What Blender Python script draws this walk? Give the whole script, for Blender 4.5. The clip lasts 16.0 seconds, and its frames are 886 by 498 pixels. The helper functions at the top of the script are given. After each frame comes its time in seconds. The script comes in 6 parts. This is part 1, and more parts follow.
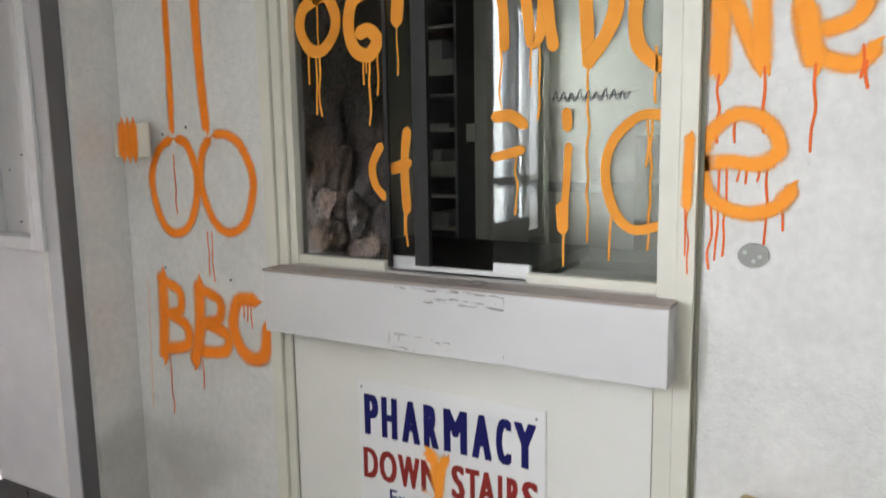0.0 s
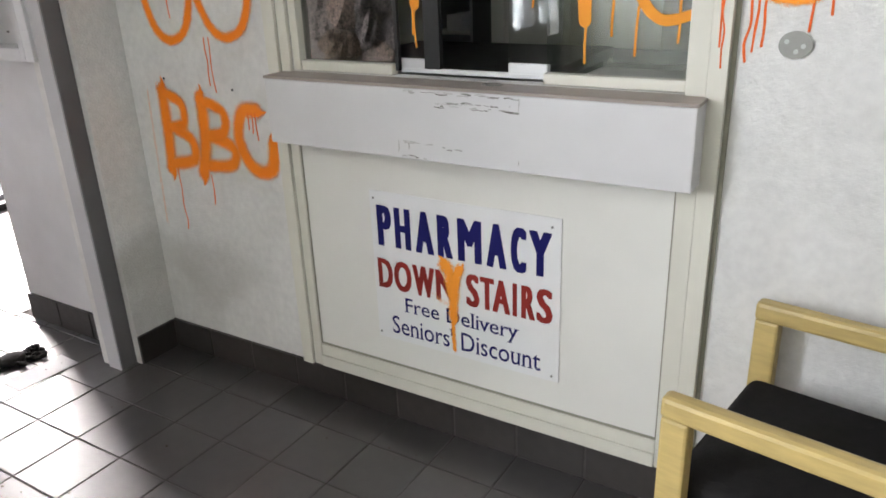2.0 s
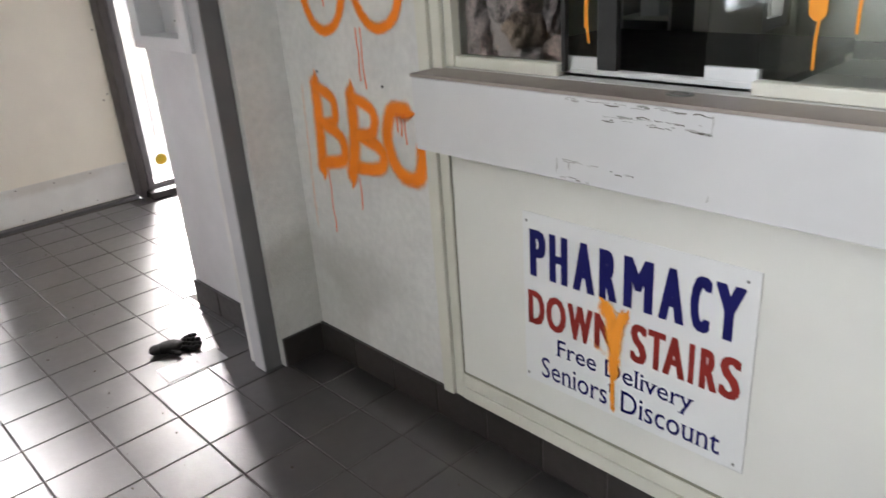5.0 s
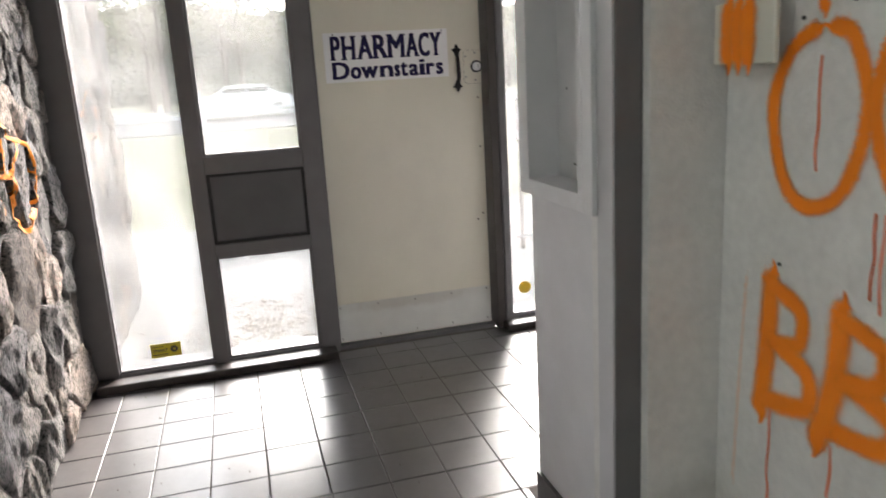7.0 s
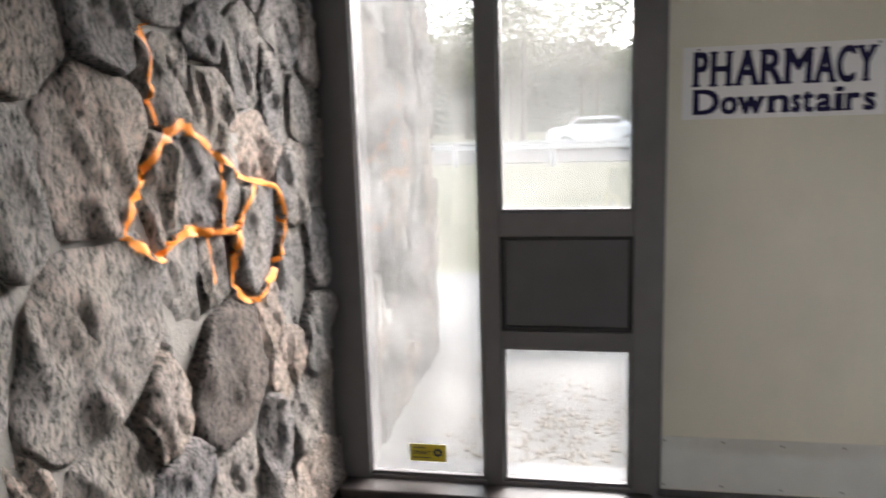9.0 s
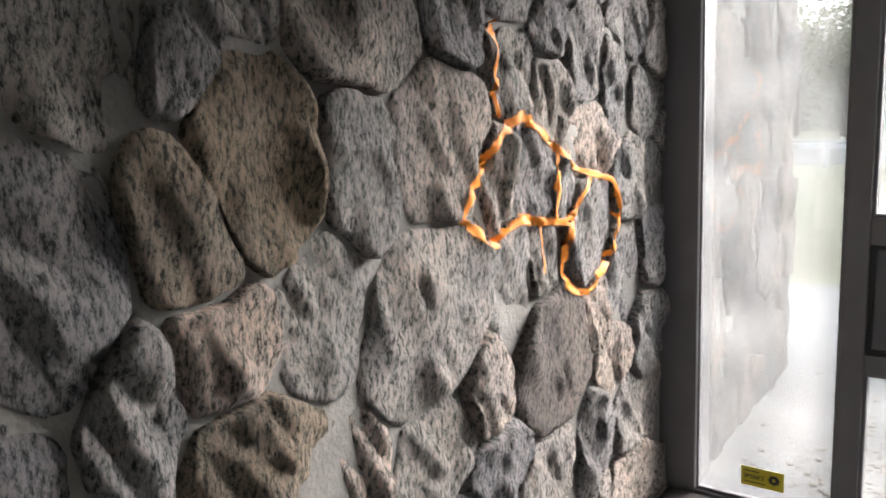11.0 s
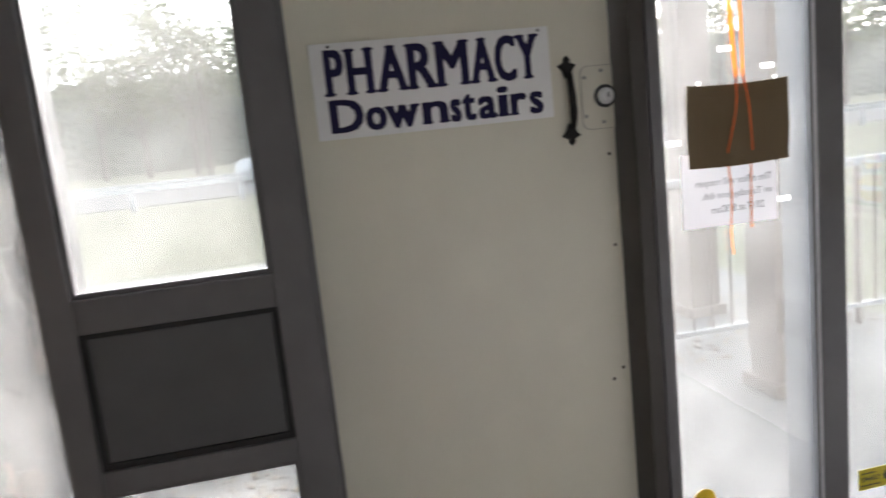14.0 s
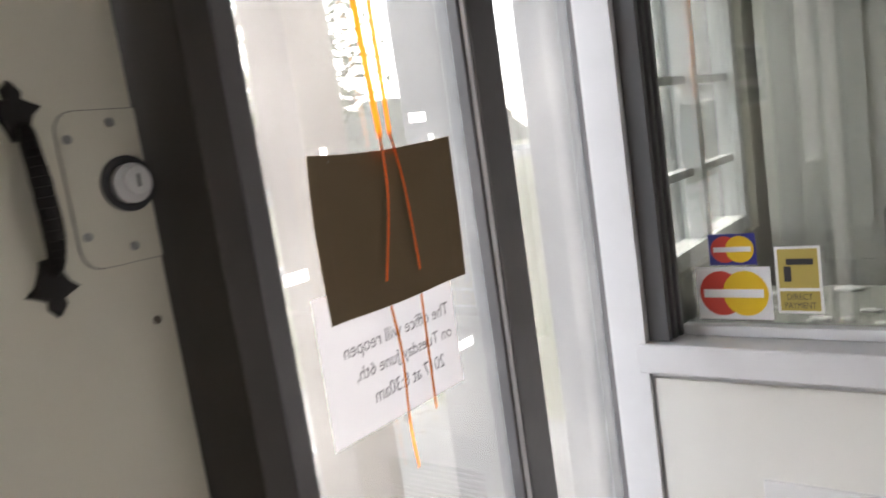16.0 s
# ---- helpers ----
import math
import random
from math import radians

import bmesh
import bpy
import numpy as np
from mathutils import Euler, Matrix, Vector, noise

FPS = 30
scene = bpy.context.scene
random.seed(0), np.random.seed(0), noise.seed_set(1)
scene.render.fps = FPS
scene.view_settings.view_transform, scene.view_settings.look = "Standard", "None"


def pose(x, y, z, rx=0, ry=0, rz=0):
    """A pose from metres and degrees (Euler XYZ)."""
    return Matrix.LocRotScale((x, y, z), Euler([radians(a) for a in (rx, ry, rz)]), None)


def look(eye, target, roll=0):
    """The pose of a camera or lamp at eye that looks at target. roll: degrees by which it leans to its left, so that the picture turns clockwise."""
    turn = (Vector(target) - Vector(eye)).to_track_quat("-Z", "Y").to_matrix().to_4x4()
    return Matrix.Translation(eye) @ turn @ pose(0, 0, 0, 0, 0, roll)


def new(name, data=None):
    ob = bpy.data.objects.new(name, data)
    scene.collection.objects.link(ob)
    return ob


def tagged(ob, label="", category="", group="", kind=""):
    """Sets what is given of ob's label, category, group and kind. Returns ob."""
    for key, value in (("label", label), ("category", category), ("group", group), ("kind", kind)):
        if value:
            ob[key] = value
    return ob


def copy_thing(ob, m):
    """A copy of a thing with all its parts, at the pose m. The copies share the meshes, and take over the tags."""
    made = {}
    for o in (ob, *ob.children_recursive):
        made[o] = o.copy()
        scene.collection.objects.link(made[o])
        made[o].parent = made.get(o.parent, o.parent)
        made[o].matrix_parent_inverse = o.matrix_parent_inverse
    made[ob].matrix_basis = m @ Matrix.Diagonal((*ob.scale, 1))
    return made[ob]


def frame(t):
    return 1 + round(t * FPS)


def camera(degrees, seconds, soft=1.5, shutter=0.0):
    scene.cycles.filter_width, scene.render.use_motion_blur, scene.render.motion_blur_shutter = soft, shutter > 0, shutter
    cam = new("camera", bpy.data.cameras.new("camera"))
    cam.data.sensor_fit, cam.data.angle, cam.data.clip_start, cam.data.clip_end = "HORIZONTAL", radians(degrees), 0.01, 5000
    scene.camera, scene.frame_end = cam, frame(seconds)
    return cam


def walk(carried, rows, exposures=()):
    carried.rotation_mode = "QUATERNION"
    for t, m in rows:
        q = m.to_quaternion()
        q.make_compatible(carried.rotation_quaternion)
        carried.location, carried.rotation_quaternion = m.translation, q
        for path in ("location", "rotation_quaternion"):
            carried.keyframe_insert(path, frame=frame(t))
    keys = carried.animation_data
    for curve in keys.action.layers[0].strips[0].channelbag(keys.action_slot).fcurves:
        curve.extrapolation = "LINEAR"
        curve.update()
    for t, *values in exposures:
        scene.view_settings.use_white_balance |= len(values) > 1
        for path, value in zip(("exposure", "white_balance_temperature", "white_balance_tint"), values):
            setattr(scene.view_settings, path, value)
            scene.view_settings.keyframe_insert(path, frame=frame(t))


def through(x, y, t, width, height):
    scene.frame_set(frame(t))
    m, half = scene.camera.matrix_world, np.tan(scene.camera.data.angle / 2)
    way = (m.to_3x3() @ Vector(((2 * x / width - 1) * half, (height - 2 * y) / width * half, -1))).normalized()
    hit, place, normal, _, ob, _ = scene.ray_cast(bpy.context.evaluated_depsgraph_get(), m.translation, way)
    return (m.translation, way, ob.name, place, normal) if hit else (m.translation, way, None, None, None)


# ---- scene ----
cam = camera(61.53, 16.0, soft=1.6, shutter=0.4)
# seconds, place, tilt, roll, heading
PATH = [
    (0.00, 0.105, -0.044, 1.400, 81.83, 0.91, -60.05),
    (0.50, 0.149, -0.041, 1.392, 76.79, 1.83, -59.01),
    (1.00, 0.174, -0.023, 1.364, 72.84, 2.12, -59.12),
    (1.50, 0.180, -0.021, 1.352, 69.99, 2.20, -59.15),
    (2.00, 0.180, -0.018, 1.347, 68.07, 2.10, -58.87),
    (2.50, 0.187, 0.000, 1.341, 66.97, 2.05, -57.91),
    (3.00, 0.257, 0.040, 1.331, 65.97, 2.47, -56.66),
    (3.20, 0.335, 0.060, 1.327, 65.67, 2.77, -55.64),
    (5.30, 0.533, 0.139, 1.343, 68.01, 3.80, -40.49),
    (5.50, 0.556, 0.175, 1.340, 68.75, 3.71, -37.78),
    (6.00, 0.611, 0.364, 1.372, 72.08, 3.72, -29.08),
    (6.50, 0.674, 0.586, 1.382, 74.07, 3.71, -21.97),
    (7.00, 0.808, 0.861, 1.387, 76.56, 3.27, -15.97),
    (7.50, 0.903, 1.093, 1.390, 78.08, 2.87, -11.07),
    (8.00, 0.974, 1.408, 1.390, 79.33, 2.57, -5.92),
    (8.50, 0.995, 1.670, 1.376, 79.55, 2.03, 0.47),
    (9.00, 0.956, 1.958, 1.389, 80.09, 1.81, 10.47),
    (9.50, 0.908, 2.067, 1.422, 80.27, 1.48, 19.64),
    (9.70, 0.919, 2.070, 1.388, 81.33, 2.02, 23.30),
    (10.75, 0.965, 2.020, 1.375, 81.00, 2.30, 37.50),
    (11.80, 1.043, 1.955, 1.368, 80.03, 2.85, 31.04),
    (12.00, 1.132, 2.004, 1.379, 80.34, 3.74, 31.00),
    (12.50, 1.201, 2.176, 1.411, 80.31, 4.54, 22.65),
    (13.00, 1.211, 2.366, 1.390, 80.13, 5.10, 11.82),
    (13.50, 1.170, 2.574, 1.375, 80.92, 5.59, -0.39),
    (14.00, 1.176, 2.706, 1.368, 80.58, 5.92, -12.69),
    (14.50, 1.259, 2.932, 1.375, 79.79, 6.15, -22.37),
    (15.00, 1.329, 3.206, 1.355, 81.17, 7.05, -32.72),
    (15.50, 1.443, 3.564, 1.367, 82.05, 7.88, -42.88),
    (16.00, 1.608, 3.845, 1.396, 81.83, 8.37, -53.52),
]
walk(cam, [(t, pose(x, y, z, rx, ry, rz)) for t, x, y, z, rx, ry, rz in PATH],
     exposures=[(0.0, 5.43, 6650, 18), (3.0, 5.43, 6600, 18), (5.5, 5.36, 6550, 18), (6.5, 4.96, 6600, 16), (7.0, 4.90, 6700, 14), (8.0, 4.88, 6700, 14), (9.0, 4.60, 6600, 14), (12.0, 4.68, 6450, 12), (13.5, 4.62, 6450, 12), (15.0, 4.62, 6700, 14), (16.0, 4.58, 6800, 14)])

# ---- light: bright overcast day ----
world = bpy.data.worlds.new("overcast_sky")
scene.world = world
world.use_nodes = True
wn = world.node_tree.nodes
sky = wn.new("ShaderNodeTexSky")
sky.sky_type, sky.sun_disc = "NISHITA", False
sky.sun_elevation, sky.sun_rotation = radians(25), radians(20.9)
sky.air_density, sky.dust_density, sky.ozone_density = 1.0, 1.6, 1.5
wn["Background"].inputs["Strength"].default_value = 0.15
cloud = wn.new("ShaderNodeHueSaturation")
cloud.inputs["Saturation"].default_value = 0.35
world.node_tree.links.new(sky.outputs["Color"], cloud.inputs["Color"])
world.node_tree.links.new(cloud.outputs["Color"], wn["Background"].inputs["Color"])
sun = new("sun", bpy.data.lights.new("sun", "SUN"))
sun.data.energy, sun.data.angle, sun.data.color = 0.8, radians(34), (1.0, 0.97, 0.93)
sun.matrix_world = look((6.5, 17, 8.5), (0, 0, 0))

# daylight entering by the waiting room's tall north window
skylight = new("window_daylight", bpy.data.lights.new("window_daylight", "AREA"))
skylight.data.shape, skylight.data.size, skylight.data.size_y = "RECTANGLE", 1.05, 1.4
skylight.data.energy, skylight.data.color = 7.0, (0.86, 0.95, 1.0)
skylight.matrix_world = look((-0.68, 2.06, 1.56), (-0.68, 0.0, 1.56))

# ---- materials ----
def mat(name, color, rough=0.6, var=0.12, scale=9.0, bump=0.0, bump_scale=60.0, metal=0.0, color2=None, spec=0.5, stretch=(1, 1, 1), bump_dist=0.004):
    m = bpy.data.materials.new(name)
    m.use_nodes = True
    nt, L = m.node_tree, m.node_tree.links
    b = nt.nodes["Principled BSDF"]
    co = nt.nodes.new("ShaderNodeTexCoord")
    mp = nt.nodes.new("ShaderNodeMapping")
    mp.inputs["Scale"].default_value = stretch
    L.new(co.outputs["Object"], mp.inputs["Vector"])
    n1 = nt.nodes.new("ShaderNodeTexNoise")
    n1.inputs["Scale"].default_value, n1.inputs["Detail"].default_value = scale, 6
    n2 = nt.nodes.new("ShaderNodeTexNoise")
    n2.inputs["Scale"].default_value, n2.inputs["Detail"].default_value = scale * 0.16, 3
    L.new(mp.outputs["Vector"], n1.inputs["Vector"])
    L.new(mp.outputs["Vector"], n2.inputs["Vector"])
    add = nt.nodes.new("ShaderNodeMath")
    add.operation = "ADD"
    L.new(n1.outputs["Fac"], add.inputs[0])
    L.new(n2.outputs["Fac"], add.inputs[1])
    ramp = nt.nodes.new("ShaderNodeMapRange")
    ramp.inputs["From Min"].default_value, ramp.inputs["From Max"].default_value = 0.7, 1.3
    L.new(add.outputs[0], ramp.inputs["Value"])
    mix = nt.nodes.new("ShaderNodeMix")
    mix.data_type = "RGBA"
    c2 = color2 or [c * (1 - 2 * var) for c in color]
    mix.inputs["A"].default_value = (*color, 1)
    mix.inputs["B"].default_value = (*c2, 1)
    L.new(ramp.outputs[0], mix.inputs["Factor"])
    L.new(mix.outputs["Result"], b.inputs["Base Color"])
    b.inputs["Metallic"].default_value = metal
    b.inputs["Specular IOR Level"].default_value = spec
    rr = nt.nodes.new("ShaderNodeMapRange")
    rr.inputs["To Min"].default_value, rr.inputs["To Max"].default_value = max(0.03, rough - 0.08), min(1, rough + 0.08)
    L.new(n1.outputs["Fac"], rr.inputs["Value"])
    L.new(rr.outputs[0], b.inputs["Roughness"])
    if bump:
        n3 = nt.nodes.new("ShaderNodeTexNoise")
        n3.inputs["Scale"].default_value, n3.inputs["Detail"].default_value = bump_scale, 5
        L.new(mp.outputs["Vector"], n3.inputs["Vector"])
        bp = nt.nodes.new("ShaderNodeBump")
        bp.inputs["Strength"].default_value, bp.inputs["Distance"].default_value = bump, bump_dist
        L.new(n3.outputs["Fac"], bp.inputs["Height"])
        L.new(bp.outputs[0], b.inputs["Normal"])
    return m


def random_tint(m, low, high):
    """Each piece a little lighter or darker than the next."""
    nt, L = m.node_tree, m.node_tree.links
    b = nt.nodes["Principled BSDF"]
    src = b.inputs["Base Color"].links[0].from_socket
    info = nt.nodes.new("ShaderNodeObjectInfo")
    r = nt.nodes.new("ShaderNodeMapRange")
    r.inputs["To Min"].default_value, r.inputs["To Max"].default_value = low, high
    L.new(info.outputs["Random"], r.inputs["Value"])
    mul = nt.nodes.new("ShaderNodeMix")
    mul.data_type, mul.blend_type = "RGBA", "MULTIPLY"
    mul.inputs["Factor"].default_value = 1
    L.new(src, mul.inputs["A"])
    L.new(r.outputs[0], mul.inputs["B"])
    L.new(mul.outputs["Result"], b.inputs["Base Color"])
    return m


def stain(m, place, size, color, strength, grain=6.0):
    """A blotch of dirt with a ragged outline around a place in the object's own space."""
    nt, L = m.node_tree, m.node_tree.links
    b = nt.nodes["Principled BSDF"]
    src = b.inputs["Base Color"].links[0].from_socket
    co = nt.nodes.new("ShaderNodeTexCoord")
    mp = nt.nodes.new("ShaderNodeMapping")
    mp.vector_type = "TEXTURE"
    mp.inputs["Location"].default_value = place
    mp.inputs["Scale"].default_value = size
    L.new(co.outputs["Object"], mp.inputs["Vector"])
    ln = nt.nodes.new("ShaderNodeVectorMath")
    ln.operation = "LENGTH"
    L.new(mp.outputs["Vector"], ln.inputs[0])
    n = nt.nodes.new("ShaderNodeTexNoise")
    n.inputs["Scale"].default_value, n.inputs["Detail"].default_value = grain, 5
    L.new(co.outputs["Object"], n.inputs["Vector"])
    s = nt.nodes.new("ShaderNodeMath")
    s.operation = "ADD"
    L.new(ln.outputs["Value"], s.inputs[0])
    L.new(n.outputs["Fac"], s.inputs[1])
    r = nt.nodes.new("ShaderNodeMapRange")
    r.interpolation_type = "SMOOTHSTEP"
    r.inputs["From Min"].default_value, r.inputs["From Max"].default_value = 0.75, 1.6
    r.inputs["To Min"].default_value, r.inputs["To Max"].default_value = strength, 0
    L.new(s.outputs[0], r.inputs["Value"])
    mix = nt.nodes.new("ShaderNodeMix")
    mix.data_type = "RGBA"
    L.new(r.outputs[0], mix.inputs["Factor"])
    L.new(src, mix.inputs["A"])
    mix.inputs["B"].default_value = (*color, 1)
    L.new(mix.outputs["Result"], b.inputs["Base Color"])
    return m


def glass_mat(name, tint=(0.94, 0.96, 0.95), haze=0.0, mirror=0.04):
    m = bpy.data.materials.new(name)
    m.use_nodes = True
    nt, L = m.node_tree, m.node_tree.links
    nt.nodes.remove(nt.nodes["Principled BSDF"])
    tr = nt.nodes.new("ShaderNodeBsdfTransparent")
    tr.inputs["Color"].default_value = (*tint, 1)
    gl = nt.nodes.new("ShaderNodeBsdfGlossy")
    gl.inputs["Roughness"].default_value = 0.02
    fr = nt.nodes.new("ShaderNodeLayerWeight")
    fr.inputs["Blend"].default_value = 0.5
    pw = nt.nodes.new("ShaderNodeMath")
    pw.operation = "POWER"
    pw.inputs[1].default_value = 5
    L.new(fr.outputs["Facing"], pw.inputs[0])
    ma = nt.nodes.new("ShaderNodeMath")
    ma.operation = "MULTIPLY_ADD"
    ma.inputs[1].default_value, ma.inputs[2].default_value = 1 - mirror, mirror
    L.new(pw.outputs[0], ma.inputs[0])
    mix = nt.nodes.new("ShaderNodeMixShader")
    L.new(ma.outputs[0], mix.inputs["Fac"])
    L.new(tr.outputs[0], mix.inputs[1])
    L.new(gl.outputs[0], mix.inputs[2])
    last = mix
    if haze:
        df = nt.nodes.new("ShaderNodeBsdfTranslucent")
        df.inputs["Color"].default_value = (0.8, 0.8, 0.78, 1)
        n = nt.nodes.new("ShaderNodeTexNoise")
        n.inputs["Scale"].default_value, n.inputs["Detail"].default_value = 5, 6
        co = nt.nodes.new("ShaderNodeTexCoord")
        L.new(co.outputs["Object"], n.inputs["Vector"])
        r = nt.nodes.new("ShaderNodeMapRange")
        r.inputs["From Min"].default_value, r.inputs["From Max"].default_value = 0.35, 0.75
        r.inputs["To Min"].default_value, r.inputs["To Max"].default_value = haze * 0.4, haze
        L.new(n.outputs["Fac"], r.inputs["Value"])
        last = nt.nodes.new("ShaderNodeMixShader")
        L.new(r.outputs[0], last.inputs["Fac"])
        L.new(mix.outputs[0], last.inputs[1])
        L.new(df.outputs[0], last.inputs[2])
    L.new(last.outputs[0], nt.nodes["Material Output"].inputs["Surface"])
    return m


def spray_mat(name, color, edge, core, through=0.0):
    """Sprayed paint: solid in the middle of a stroke, broken into specks towards its edge."""
    m = bpy.data.materials.new(name)
    m.use_nodes = True
    nt, L = m.node_tree, m.node_tree.links
    b = nt.nodes["Principled BSDF"]
    b.inputs["Roughness"].default_value = 0.7
    uv = nt.nodes.new("ShaderNodeUVMap")
    sp = nt.nodes.new("ShaderNodeSeparateXYZ")
    L.new(uv.outputs[0], sp.inputs[0])
    ab = nt.nodes.new("ShaderNodeMath")
    ab.operation = "ABSOLUTE"
    L.new(sp.outputs["X"], ab.inputs[0])
    co = nt.nodes.new("ShaderNodeTexCoord")
    n = nt.nodes.new("ShaderNodeTexNoise")
    n.inputs["Scale"].default_value, n.inputs["Detail"].default_value, n.inputs["Roughness"].default_value = 330, 4, 0.8
    L.new(co.outputs["Object"], n.inputs["Vector"])
    n2 = nt.nodes.new("ShaderNodeTexNoise")
    n2.inputs["Scale"].default_value, n2.inputs["Detail"].default_value = 22, 4
    L.new(co.outputs["Object"], n2.inputs["Vector"])
    c = nt.nodes.new("ShaderNodeMath")
    c.operation = "SUBTRACT"
    L.new(n.outputs["Fac"], c.inputs[0])
    c.inputs[1].default_value = 0.5
    s = nt.nodes.new("ShaderNodeMath")
    s.operation = "MULTIPLY_ADD"
    L.new(c.outputs[0], s.inputs[0])
    s.inputs[1].default_value = edge
    L.new(ab.outputs[0], s.inputs[2])
    r = nt.nodes.new("ShaderNodeMapRange")
    blur = 0.04
    r.interpolation_type = "SMOOTHSTEP"
    r.inputs["From Min"].default_value, r.inputs["From Max"].default_value = core - blur, core + blur
    r.inputs["To Min"].default_value, r.inputs["To Max"].default_value = 1, 0
    L.new(s.outputs[0], r.inputs["Value"])
    mix = nt.nodes.new("ShaderNodeMix")
    mix.data_type = "RGBA"
    mix.inputs["A"].default_value = (*color, 1)
    mix.inputs["B"].default_value = (color[0] * 0.97, color[1] * 0.82, color[2] * 0.8, 1)
    L.new(n2.outputs["Fac"], mix.inputs["Factor"])
    L.new(mix.outputs["Result"], b.inputs["Base Color"])
    if through:
        tl = nt.nodes.new("ShaderNodeBsdfTranslucent")
        tl.inputs["Color"].default_value = (*color, 1)
        ms = nt.nodes.new("ShaderNodeMixShader")
        ms.inputs["Fac"].default_value = through
        L.new(b.outputs[0], ms.inputs[1])
        L.new(tl.outputs[0], ms.inputs[2])
        L.new(ms.outputs[0], nt.nodes["Material Output"].inputs["Surface"])
    else:
        L.new(r.outputs[0], b.inputs["Alpha"])
    return m


